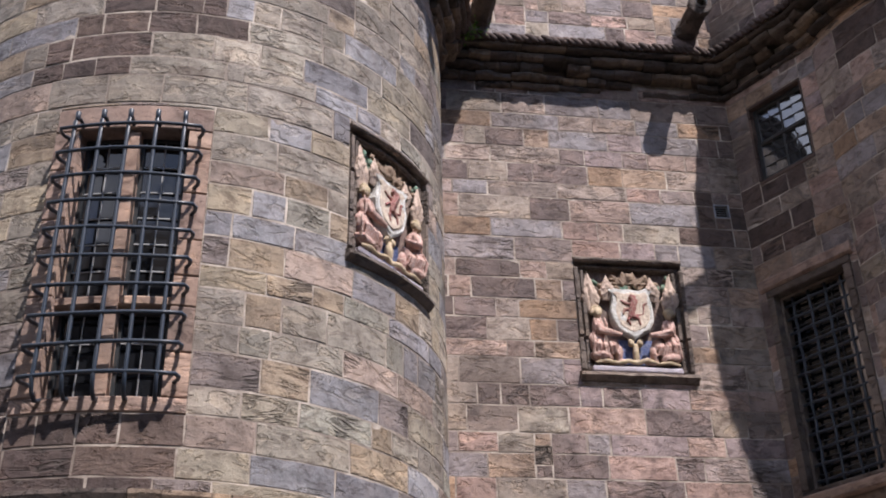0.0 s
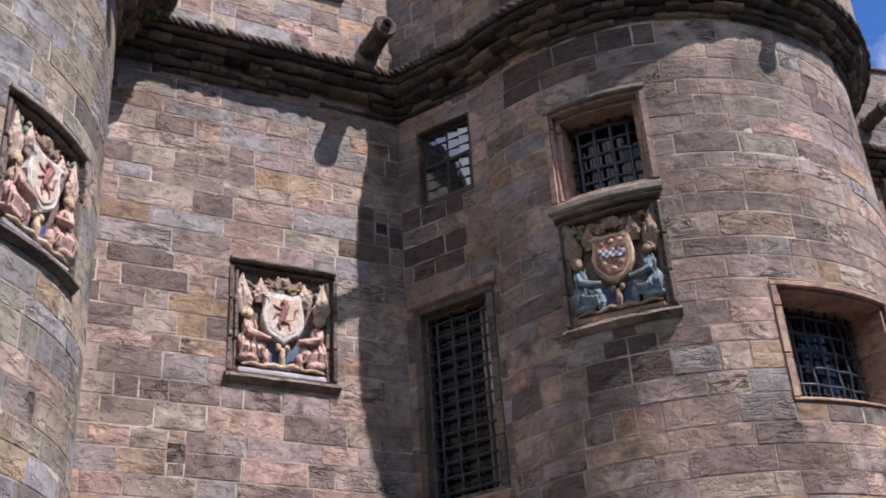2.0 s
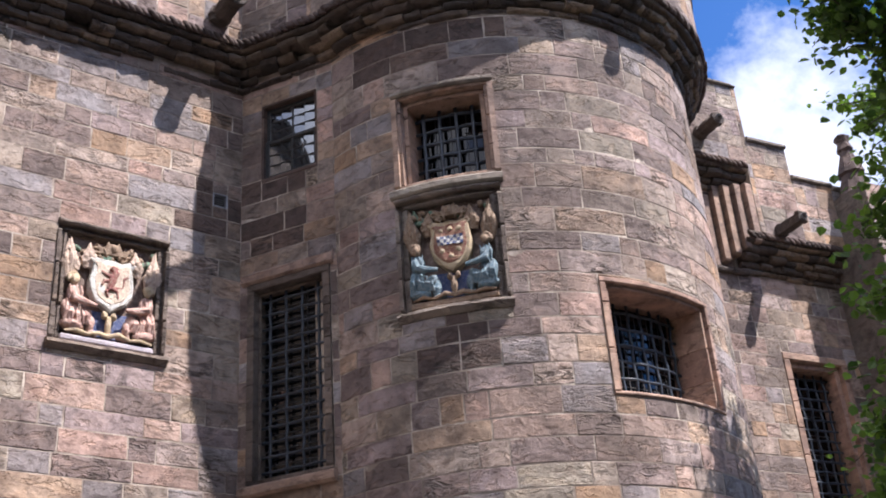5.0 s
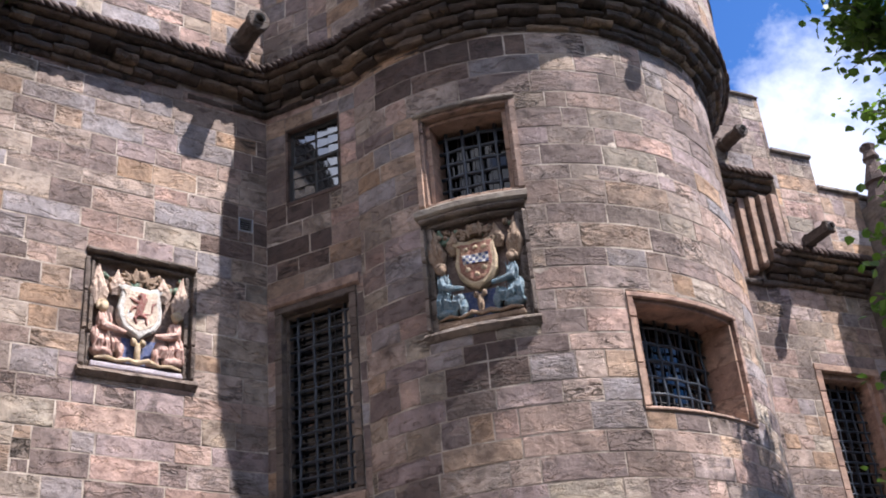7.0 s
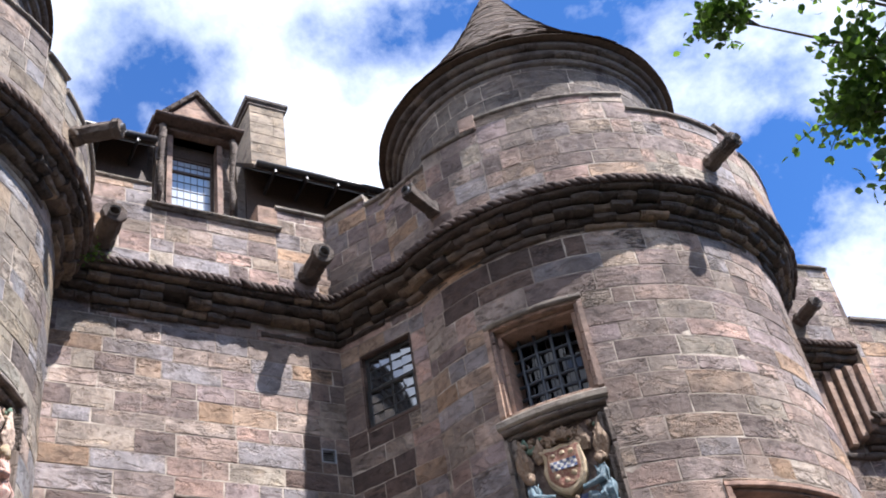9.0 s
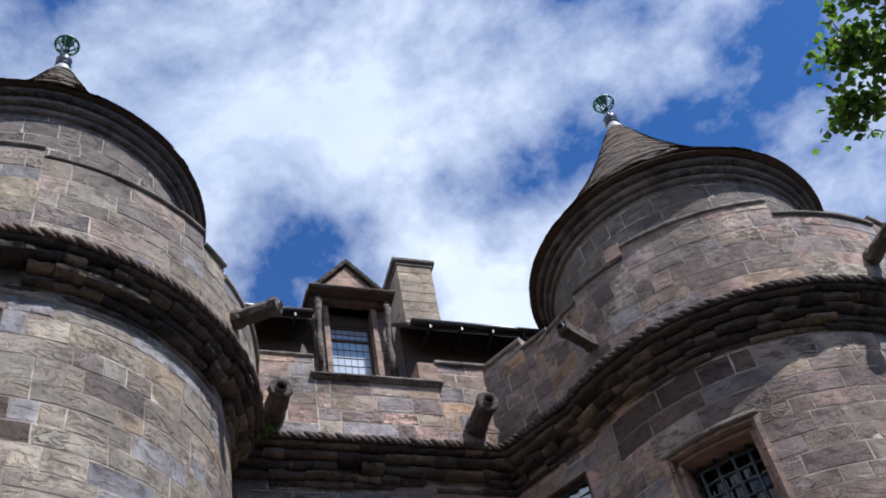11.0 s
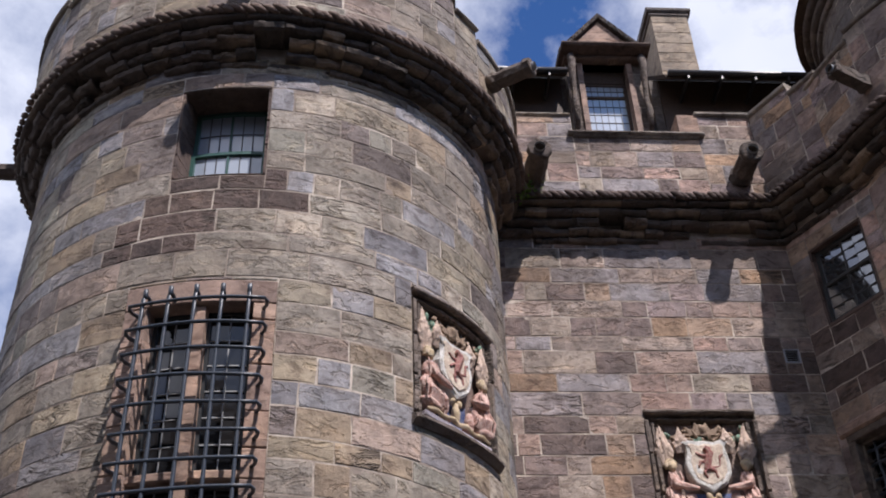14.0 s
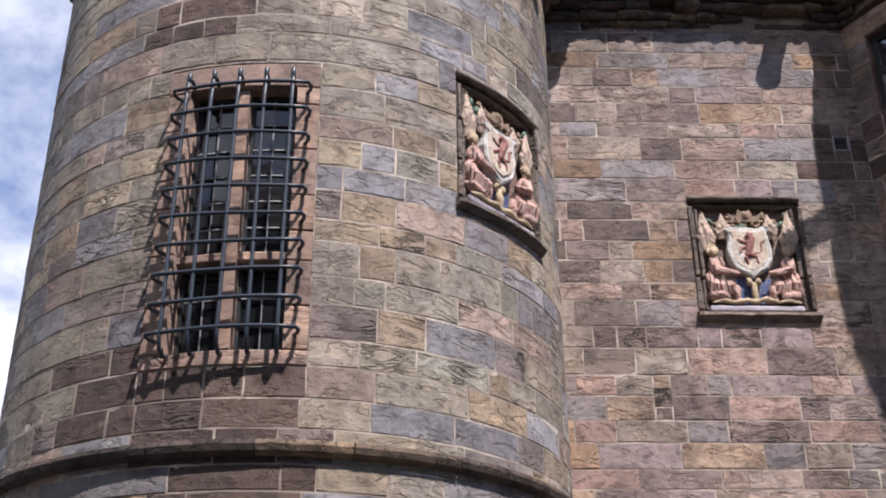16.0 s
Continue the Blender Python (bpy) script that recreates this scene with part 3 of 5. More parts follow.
H_VENT = (5.37, 5.58, 9.21, 9.42)
H_PUTLOG = (2.77, 2.97, 5.80, 6.02)
H_SMALL = (0.32, 1.19, 9.56, 10.80)
H_NICHE = (0.13, 1.34, 5.44, 8.08)
H_RANGE = (12.78, 14.14, 5.3, 8.28)

# ---------------------------------------------------------------- ground
bm = bmesh.new()
bmesh.ops.create_grid(bm, x_segments=1, y_segments=1, size=900)
tagged(part("ground", bm, M_GROUND, None), "grey cobbled street in front of the gatehouse", "ground", kind="structure")

# ---------------------------------------------------------------- first round tower
tower = anchor("round_tower", (*LEFT, 0), label="round sandstone gatehouse tower with corbelled cornice and conical slate roof", category="tower")
half = math.pi * R_LEFT
v, f = shell(F_LEFT, -half, half, 0.0, 11.5, [H_SASH, H_BARRED, H_ARMS_L], 0.55)
part("wall_core", mesh_of("wall_core", v, f, M_MORTAR), None, tower)
D = F_LEFT.deg
blocks = lay(F_LEFT, D(-112), D(96), 0.0, CORNICE0 + 0.16, [H_SASH, H_BARRED, H_ARMS_L], 11)
masonry(tower, F_LEFT, blocks, (D(-34), D(84), 3.6, 11.2), M_OLIVE, M_OLIVE_I,
        [(D(-16), D(19), 8.5, 9.5), (D(-30), D(14), 4.35, 5.2), (D(-13), D(18), 3.0, 4.2)], 3)
cornice(tower, RUN_LEFT, 0.0, RUN_LEFT.length, CORNICE0, 21)
F_PAR_L = Face(LEFT, 0, 3.30)
D = F_PAR_L.deg
parapet_on(tower, F_PAR_L, 0, 0, [(D(-150), D(-40), 13.15), (D(-40), D(-12.3), 13.0), (D(-12.3), D(15.2), 13.27), (D(15.2), D(54), 13.12), (D(54), D(62), 12.9), (D(62), D(110), 12.7)], 31, M_OLIVE, M_OLIVE_I)
cone_roof(tower, LEFT, 1.03)
# string course low on the tower
stones_along(None, RUN_LEFT, 0, RUN_LEFT.length, 4.28, 4.42, -0.05, 0.11, 0.6, 1.0, random.Random(4), 0.006, 0.6, tower, "string_course_stone", M_CORBEL)

# ---------------------------------------------------------------- second round tower
tower2 = anchor("round_tower", (*RIGHT, 0), label="round pinkish sandstone tower with moulded windows and conical slate roof", category="tower")
half = math.pi * R_RIGHT
D = F_RIGHT.deg
HOLES_R = [H_HIGH, H_ARMS_R, H_WIDE]
v, f = shell(F_RIGHT, -half, half, 0.0, 11.5, HOLES_R, 0.55)
part("wall_core", mesh_of("wall_core", v, f, M_MORTAR), None, tower2)
blocks = lay(F_RIGHT, D(-72), D(104), 0.0, CORNICE0 + 0.16, HOLES_R, 17)
masonry(tower2, F_RIGHT, blocks, (D(-71), D(46), 4.9, 11.2), M_PINK, M_PINK_I, [(D(-58), D(-24), 10.35, 11.1), (D(-46), D(-30), 6.2, 6.9)], 7)
F_PAR_R = Face(RIGHT, 0, 3.46)
D = F_PAR_R.deg
parapet_on(tower2, F_PAR_R, 0, 0, [(D(-72), D(-56), 12.98), (D(-56), D(-41), 13.15), (D(-41), D(-4.8), 13.36), (D(-4.8), D(22), 13.06), (D(22), D(30), 13.2), (D(30), D(110), 12.9)], 41, M_PINK, M_PINK_I)
cone_roof(tower2, RIGHT, 1.055)

CAP_STONE = (D(-44.5), D(-40.6), 13.1, 13.40)

# ---------------------------------------------------------------- the wall between the towers
gate_wall = anchor("wall_gate", gate_at(4.0) + (0,), label="flat pink and grey sandstone wall between two towers", category="wall", kind="structure")
v, f = shell(F_GATE, 1.4, 6.4, 0.0, 11.7, [H_ARMS_G, H_VENT, H_PUTLOG], 0.55)
part("wall_core", mesh_of("wall_core", v, f, M_MORTAR), None, gate_wall)
blocks = lay(F_GATE, 1.4, 5.79, 0.0, CORNICE0 + 0.16, [H_ARMS_G, H_VENT, H_PUTLOG], 23)
masonry(gate_wall, F_GATE, blocks, (1.4, 5.78, 4.8, 11.2), M_PINK, M_PINK_I, [(5.0, 5.8, 8.9, 9.5)], 9)
slant = anchor("wall_slant", (*CORNER, 0), label="short slanting sandstone wall in the shade", category="wall", kind="structure")
v, f = shell(F_SLANT, 0.0, SLANT + 0.1, 0.0, 11.7, [H_SMALL, H_NICHE], 0.5)
part("wall_core", mesh_of("wall_core", v, f, M_MORTAR), None, slant)
masonry(slant, F_SLANT, lay(F_SLANT, -0.004, SLANT, 0.0, CORNICE0 + 0.16, [H_SMALL, H_NICHE], 29), (0, 2, 4.8, 11.2), M_PINK, M_PINK_I, [(0, 0.9, 8.5, 9.5)], 10)
cornice(gate_wall, RUN_MAIN, 0.0, RUN_MAIN.length, CORNICE0 + 0.02, 22)
F_PAR_G = Face(tuple(F_GATE.at(0, 0, 0.35).xy), 9.4)
parapet_on(gate_wall, F_PAR_G, 0, 0, [(1.3, 2.93, 13.26), (2.93, 4.77, 12.84), (4.77, 5.575, 13.30)], 51, M_PINK, M_PINK_I)
e = RUN_MAIN.at(RUN_MAIN.s[3], 0.35, 0)
F_PAR_S = Face((e.x, e.y), -50.9)
parapet_on(slant, F_PAR_S, 0, 0, [(0.0, 0.75, 13.28), (0.75, 1.25, 13.1)], 61, M_PINK, M_PINK_I)

# ---------------------------------------------------------------- the lower range past the second tower
range_wall = anchor("wall_range", (13, 13, 0), label="sandstone wall with stepped parapet beside the round tower", category="wall", kind="structure")
v, f = shell(F_RANGE, 9.6, 24.0, 0.0, 11.4, [H_RANGE], 0.55)
part("wall_core", mesh_of("wall_core", v, f, M_MORTAR), None, range_wall)
masonry(range_wall, F_RANGE, lay(F_RANGE, 9.8, 17.0, 0.0, 11.4, [H_RANGE], 37), (11.4, 15.2, 4.4, 11.4), M_PINK, M_PINK_I, (), 12)
RUN_A, RUN_B = Run([(9.8, 13.0), (12.56, 13.0)]), Run([(12.25, 13.0), (16.0, 13.0)])
cornice(range_wall, RUN_A, 0.0, RUN_A.length, 11.0, 71)
cornice(range_wall, RUN_B, 0.0, RUN_B.length, 9.62, 72)
F_PAR_N = Face((0.0, 12.62), 0.0)
parapet_on(range_wall, F_PAR_N, 0, 0, [(10.2, 12.56, 13.28)], 80, M_PINK, M_PINK_I, 0.34, 11.6)
parapet_on(range_wall, F_PAR_N, 0, 0, [(12.56, 12.66, 13.28), (12.66, 13.52, 12.16), (13.52, 14.42, 11.55), (14.42, 17.0, 11.5)], 81, M_PINK, M_PINK_I, 0.34, 10.2)

# ---------------------------------------------------------------- the house behind the parapet
house = anchor("gatehouse_attic", (4, 13.6, 0), label="attic storey with dormer and chimney behind the parapet", category="building")
F_ATTIC = Face(tuple(F_GATE.at(0, 0, -0.95).xy), 9.4)
bm = bmesh.new()
for a, b in ((0.8, 3.3), (4.66, 8.5)):
    box_on(bm, F_ATTIC, a, b, 10.8, 15.34, -0.5, 0.0)
part("attic_wall", bm, M_DRUM, house)
bm = bmesh.new()
box_on(bm, F_ATTIC, 0.8, 8.5, 11.5, 11.7, -0.2, 1.1)
part("wall_walk", bm, M_DRUM, house)
for a, b, d in ((0.8, 3.2, 0.55), (4.76, 8.5, 0.55), (3.2, 4.76, -0.75)):
    bm = bmesh.new()
    z = 14.88 + (0.55 - d) * 0.976
    rows = [[bm.verts.new(F_ATTIC.at(u, zz, dd)) for zz, dd in ((z - 0.06, d), (z + 0.03, d), (18.6, -3.2), (18.5, -3.2))] for u in (a, b - 0.004)]
    for j in range(4):
        bm.faces.new((rows[0][j], rows[0][(j + 1) % 4], rows[1][(j + 1) % 4], rows[1][j]))
    bm.faces.new(rows[0])
    bm.faces.new(rows[1][::-1])
    part("roof_slope", bm, M_SLATE, house, "brown slate roof slope")

# ---------------------------------------------------------------- unseen houses added behind the camera to block skylight
M_RENDER = stone("pale_harling", [(0.13, 0.12, 0.108)], single=True, dark=0.2, relief=0.4)
for x0, x1, hgt, lab in ((-34, -14, 14.2, "added unseen grey harled house that blocks skylight"), (-14, 3, 15.0, "added unseen pale harled house that blocks skylight"), (3, 19, 13.6, "added unseen plain harled house that blocks skylight"), (19, 40, 14.6, "added unseen harled house with slate roof that blocks skylight")):
    home = anchor("unseen_blocker_house", ((x0 + x1) / 2, -8, 0), label=lab, category="house", group="houses across the street")
    bm = bmesh.new()
    box(bm, pose((x0 + x1) / 2, -10.5, hgt / 2), x1 - x0 - 0.01, 7.0, hgt)
    part("wall", bm, M_RENDER, home)
    bm = bmesh.new()
    rows = [[bm.verts.new((x, y, z)) for y, z in ((-6.7, hgt), (-10.5, hgt + 3.4), (-14.3, hgt))] for x in (x0, x1 - 0.02)]
    for j in range(3):
        bm.faces.new((rows[0][j], rows[0][(j + 1) % 3], rows[1][(j + 1) % 3], rows[1][j]))
    bm.faces.new(rows[0])
    bm.faces.new(rows[1][::-1])
    part("roof", bm, M_SLATE, home)
    n = int((x1 - x0) / 3.2)
    for i in range(n):
        for z in (1.7, 4.9, 8.1, 11.3):
            bm = bmesh.new()
            box(bm, pose(x0 + (i + 0.5) * (x1 - x0) / n, -6.98, z), 1.0, 0.08, 1.6, 0.02)
            part("window", bm, M_PANE, home)
# One more unseen house, added to keep western skylight off the slanting wall.
home = anchor("unseen_blocker_house", (-16, -1, 0), label="added unseen tall harled gable-end house that blocks skylight from the left", category="house", group="houses across the street")
bm = bmesh.new()
box(bm, pose(-16, -1, 5.2), 8.0, 11.0, 10.4)
part("wall", bm, M_RENDER, home)
bm = bmesh.new()
rows = [[bm.verts.new((x, y, z)) for x, z in ((-20.2, 10.4), (-16, 14.4), (-11.8, 10.4))] for y in (-6.6, 4.6)]
for j in range(3):
    bm.faces.new((rows[0][j], rows[0][(j + 1) % 3], rows[1][(j + 1) % 3], rows[1][j]))
bm.faces.new(rows[0])
bm.faces.new(rows[1][::-1])
part("roof", bm, M_SLATE, home)
for y in (-4.5, -1.0, 2.5):
    for z in (1.7, 4.9, 8.0):
        bm = bmesh.new()
        box(bm, pose(-11.98, y, z), 0.08, 1.0, 1.6, 0.02)
        part("window", bm, M_PANE, home)

# ---------------------------------------------------------------- windows, grilles, panels
M_PALEFRAME = stone("pale_weathered_frame_stone", [(0.30, 0.255, 0.21), (0.25, 0.21, 0.175), (0.28, 0.24, 0.20)], dark=0.6)
M_FRAME = stone("weathered_frame_stone", [(0.18, 0.145, 0.118), (0.23, 0.185, 0.148), (0.15, 0.122, 0.10)], dark=0.6, relief=1.3)


def tube(bm, pts, r, sides=6):
    """A round bar along the points."""
    pts = [Vector(p) for p in pts]
    rings = []
    up = Vector((0.13, 0.31, 0.94))
    for i, p in enumerate(pts):
        d = (pts[min(i + 1, len(pts) - 1)] - pts[max(i - 1, 0)]).normalized()
        a = d.cross(up)
        if a.length < 0.05:
            a = d.cross(Vector((1, 0.2, 0)))
        a.normalize()
        b = d.cross(a)
        rr = r[i] if isinstance(r, (list, tuple)) else r
        rings.append([bm.verts.new(p + (a * math.cos(2 * math.pi * j / sides) + b * math.sin(2 * math.pi * j / sides)) * rr) for j in range(sides)])
    for p, q in zip(rings, rings[1:]):
        for j in range(sides):
            bm.faces.new((p[j], p[(j + 1) % sides], q[(j + 1) % sides], q[j]))
    bm.faces.new(rings[0])
    bm.faces.new(rings[-1][::-1])


def one_box(name, face, u0, u1, z0, z1, d0, d1, mat, parent, label="", bevel=0.006):
    bm = bmesh.new()
    box_on(bm, face, u0, u1, z0, z1, d0, d1, bevel)
    return part(name, bm, mat, parent, label)


def surround(parent, face, hole, inner, mat, d0=-0.3, d1=0.014, seed=1, name="surround_stone", step=0.42):
    """Dressed stones round an opening."""
    rng = random.Random(seed)
    u0, u1, z0, z1 = hole
    a, b, c, e = inner
    if z1 - e > 0.01:
        one_box(name, face, u0 + 0.003, u1 - 0.003, e, z1 - 0.003, d0, d1, mat, parent, "", 0.012)
    if c - z0 > 0.01:
        one_box(name, face, u0 + 0.003, u1 - 0.003, z0 + 0.003, c, d0, d1, mat, parent, "", 0.012)
    for lo, hi in ((u0 + 0.003, a), (b, u1 - 0.003)):
        if hi - lo < 0.01:
            continue
        z = c
        while z < e - 0.01:
            t = min(e, z + step * rng.uniform(0.7, 1.3))
            if e - t < 0.12:
                t = e
            one_box(name, face, lo, hi, z + 0.003, t - 0.003, d0, d1 + rng.uniform(-0.003, 0.003), mat, parent, "", 0.012)
            z = t


def panes(parent, face, u0, u1, z0, z1, d, cols, rows, bar, pane_mat, bar_mat, rng, tilt=0.5, lean=0.0, turn=0.0):
    """Single panes, each slightly out of true, with thin bars between them."""
    w, h = (u1 - u0) / cols, (z1 - z0) / rows
    for i in range(cols):
        for j in range(rows):
            m = face.frame_at(u0 + (i + 0.5) * w, z0 + (j + 0.5) * h, d)
            bm = bmesh.new()
            box(bm, m @ pose(0, 0, 0, lean + rng.uniform(-tilt, tilt), 0, turn + rng.uniform(-tilt, tilt)), w, 0.006, h)
            part("pane", bm, pane_mat, parent)
    for i in range(1, cols):
        one_box("glazing_bar", face, u0 + i * w - bar / 2, u0 + i * w + bar / 2, z0, z1, d - 0.008, d + 0.012, bar_mat, parent, "", 0.002)
    for j in range(1, rows):
        one_box("glazing_bar", face, u0, u1, z0 + j * h - bar / 2, z0 + j * h + bar / 2, d - 0.008, d + 0.014, bar_mat, parent, "", 0.002)


def frame_of(parent, face, u0, u1, z0, z1, d0, d1, w, mat, name="sash_frame"):
    """Four members of one frame."""
    bm = bmesh.new()
    box_on(bm, face, u0, u0 + w, z0, z1, d0, d1, 0.006)
    box_on(bm, face, u1 - w, u1, z0, z1, d0, d1, 0.006)
    box_on(bm, face, u0 + w, u1 - w, z0, z0 + w, d0, d1 - 0.003, 0.006)
    box_on(bm, face, u0 + w, u1 - w, z1 - w, z1, d0, d1 - 0.003, 0.006)
    return part(name, bm, mat, parent)


def sash(label, face, hole, d, paint, up_rows, up_mat, low_mat, cols, seed, split=0.5, lean=0.0, turn=0.0):
    u0, u1, z0, z1 = hole
    p = face.at((u0 + u1) / 2, z0, d)
    win = anchor("sash_window", p, label=label, category="window", group="sash windows")
    rng = random.Random(seed)
    mid = z0 + (z1 - z0) * split
    w = 0.05
    upper = frame_of(win, face, u0, u1, mid, z1, d - 0.02, d + 0.04, w, paint, "upper_sash")
    lower = frame_of(win, face, u0, u1, z0, mid + 0.03, d + 0.01, d + 0.075, w, paint, "lower_sash")
    um = (u0 + u1) / 2
    for light, a, b, z, t, dd, mat in ((upper, u0 + w, u1 - w, mid + w, z1 - w, d, up_mat), (lower, u0 + w, u1 - w, z0 + w, mid - w + 0.03, d + 0.035, low_mat)):
        panes(light, face, a, um - 0.012, z, t, dd, cols, up_rows, 0.012, mat, M_LEADCAME, rng, 0.4, lean, turn)
        panes(light, face, um + 0.012, b, z, t, dd, cols, up_rows, 0.012, mat, M_LEADCAME, rng, 0.4, lean, turn)
        one_box("glazing_bar", face, um - 0.014, um + 0.014, z, t, dd - 0.01, dd + 0.025, paint, light, "", 0.003)
    return win


def woven_grille(label, face, hole, d, nu, nz, r=0.011, group="iron window grilles"):
    """A wrought grille of bars that pass in front of and behind one another."""
    u0, u1, z0, z1 = hole
    g = anchor("window_grille", face.at((u0 + u1) / 2, z0, d), label=label, category="grille", group=group)
    for i in range(nu):
        u = u0 + (u1 - u0) * (i + 0.5) / nu
        bm = bmesh.new()
        tube(bm, [face.at(u, z0 + (z1 - z0) * k / (2 * nz), d + (0.012 if (i + k // 2) % 2 else -0.012) * (k % 2)) for k in range(2 * nz + 1)], r)
        part("upright_bar", bm, M_IRON, g, smooth=True)
    for j in range(nz):
        z = z0 + (z1 - z0) * (j + 0.5) / nz
        bm = bmesh.new()
        tube(bm, [face.at(u0 + (u1 - u0) * k / (2 * nu), z, d + (0.012 if (j + k // 2) % 2 else -0.012) * (k % 2)) for k in range(2 * nu + 1)], r)
        part("cross_bar", bm, M_IRON, g, smooth=True)
    return g


one_box("cap_stone", F_PAR_R, CAP_STONE[0], CAP_STONE[1], CAP_STONE[2], CAP_STONE[3], -0.32, 0.06, M_TRIM, tower2, "upright stone on the parapet", 0.03)

# --- barred window of the first tower
D = F_LEFT.deg
O = (D(-7.0), D(12.9), 5.20, 7.88)
win = anchor("mullioned_window", F_LEFT.at(D(2.7), O[2]), label="tall mullioned stone window with leaded lights", category="window")
surround(win, F_LEFT, H_BARRED, O, M_TRIM, -0.36, 0.014, 5)
um = (O[0] + O[1]) / 2
one_box("mullion", F_LEFT, um - 0.055, um + 0.055, O[2], O[3], -0.26, -0.03, M_TRIM, win, "pale dressed stone mullion", 0.025)
for a, b in ((O[0], um - 0.055), (um + 0.055, O[1])):
    one_box("transom", F_LEFT, a, b, 6.06, 6.16, -0.26, -0.05, M_TRIM, win, "", 0.02)
    rng = random.Random(int(a * 100))
    for z0, z1, rows in ((5.20, 6.06, 3), (6.16, 7.88, 6)):
        light = frame_of(win, F_LEFT, a, b, z0, z1, -0.24, -0.17, 0.035, M_BLACKPAINT, "casement_frame")
        panes(light, F_LEFT, a + 0.035, b - 0.035, z0 + 0.035, z1 - 0.035, -0.21, 2, rows, 0.014, M_PANE, M_PALECAME, rng)

grille = anchor("window_grille", F_LEFT.at(um, 5.25, 0.2), label="blue-black wrought iron basket grille over mullioned window", category="grille")
OUT = 0.18
for i in range(5):
    u = O[0] + 0.04 + (O[1] - O[0] - 0.08) * i / 4
    bm = bmesh.new()
    prof = [(7.90, -0.01), (7.93, 0.05), (7.94, 0.10), (7.92, 0.15), (7.86, OUT), (7.6, OUT), (6.6, OUT + 0.01), (5.5, OUT), (5.30, OUT + 0.01), (5.19, OUT - 0.02), (5.14, OUT - 0.09), (5.17, 0.02)]
    tube(bm, [F_LEFT.at(u, z, d) for z, d in prof], 0.020)
    box(bm, F_LEFT.frame_at(u, 7.94, OUT - 0.03), 0.045, 0.04, 0.11, 0.012)
    part("upright_bar", bm, M_IRON, grille, smooth=True)
for j in range(10):
    z = 7.80 - (7.80 - 5.33) * j / 9
    bm = bmesh.new()
    a, b = O[0] - 0.08, O[1] + 0.10
    mid = [(a + (b - a) * k / 8, OUT + 0.012) for k in range(9)]
    pts = [(a + 0.01, 0.0), (a - 0.02, 0.07), (a - 0.025, 0.14), (a - 0.015, OUT - 0.03)] + mid + [(b + 0.015, OUT - 0.03), (b + 0.025, 0.14), (b + 0.02, 0.07), (b - 0.01, 0.0)]
    tube(bm, [F_LEFT.at(u, z + 0.012 * math.sin(7 * j + 3 * u), d) for u, d in pts], 0.019)
    part("cross_bar", bm, M_IRON, grille, smooth=True)

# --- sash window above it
# Dark stone margin; the lintel soffit's shadow is also put into its colour.
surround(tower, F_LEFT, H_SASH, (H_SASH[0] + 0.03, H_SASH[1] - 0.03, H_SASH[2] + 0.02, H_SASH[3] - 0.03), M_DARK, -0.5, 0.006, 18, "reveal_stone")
sash("green-painted sash window with small leaded panes", F_LEFT, (H_SASH[0] + 0.03, H_SASH[1] - 0.03, H_SASH[2] + 0.02, H_SASH[3] - 0.03), -0.40, M_GREEN, 2, M_PALEPANE, M_PALEPANE, 3, 3, 0.47)
# --- small sash on the slanting wall
surround(slant, F_SLANT, H_SMALL, (0.36, 1.17, 9.62, 10.76), M_DARK, -0.3, 0.012, 8)
sash("dark-painted sash window with small panes in shade", F_SLANT, (0.36, 1.17, 9.62, 10.76), -0.11, M_BLACKPAINT, 3, M_SKYPANE, M_SKYPANE, 2, 4, 0.5, -5.5, 9.5)


# --- narrow barred opening below
def moulded(parent, face, hole, mats, steps, seed):
    """Nested margins, each set further back, with rounded arrises. steps: (width, d)."""
    u0, u1, z0, z1 = hole
    for i, (w, d) in enumerate(steps):
        surround(parent, face, (u0, u1, z0, z1), (u0 + w, u1 - w, z0 + w * 0.6, z1 - w), mats[i % len(mats)], -0.54, d, seed + i, "surround_stone", 0.5)
        u0, u1, z0, z1 = u0 + w, u1 - w, z0 + w * 0.6, z1 - w
    return u0, u1, z0, z1


win = anchor("barred_opening", F_SLANT.at(0.7, 5.44), label="tall narrow moulded stone opening with dark glass", category="window")
inn = moulded(win, F_SLANT, H_NICHE, [M_FRAME, M_FRAME], [(0.10, 0.03), (0.035, -0.09)], 15)
one_box("hood_stone", F_SLANT, 0.05, 1.40, 8.08, 8.24, -0.1, 0.06, M_TRIM, win, "", 0.03)
one_box("sill", F_SLANT, 0.05, 1.38, 5.30, 5.44, -0.2, 0.09, M_TRIM, win, "worn stone sill", 0.03)
panes(win, F_SLANT, inn[0], inn[1], inn[2], inn[3], -0.20, 3, 13, 0.014, M_DEEP, M_LEADCAME, random.Random(2), 3.0)
woven_grille("dark iron grille in tall narrow opening", F_SLANT, inn, -0.13, 4, 13, 0.019)

# --- high window of the second tower
D = F_RIGHT.deg
win = anchor("moulded_window", F_RIGHT.at(D(-39), 8.7), label="small square window with moulded red stone jambs", category="window")
inn = moulded(win, F_RIGHT, H_HIGH, [M_TRIM, M_TRIM_RED, M_TRIM_RED], [(0.08, 0.02), (0.06, -0.08)], 25)
panes(win, F_RIGHT, *inn, -0.50, 4, 6, 0.014, M_DEEP, M_LEADCAME, random.Random(6), 3.0)
woven_grille("dark iron grille in small square window", F_RIGHT, inn, -0.34, 4, 6, 0.025)
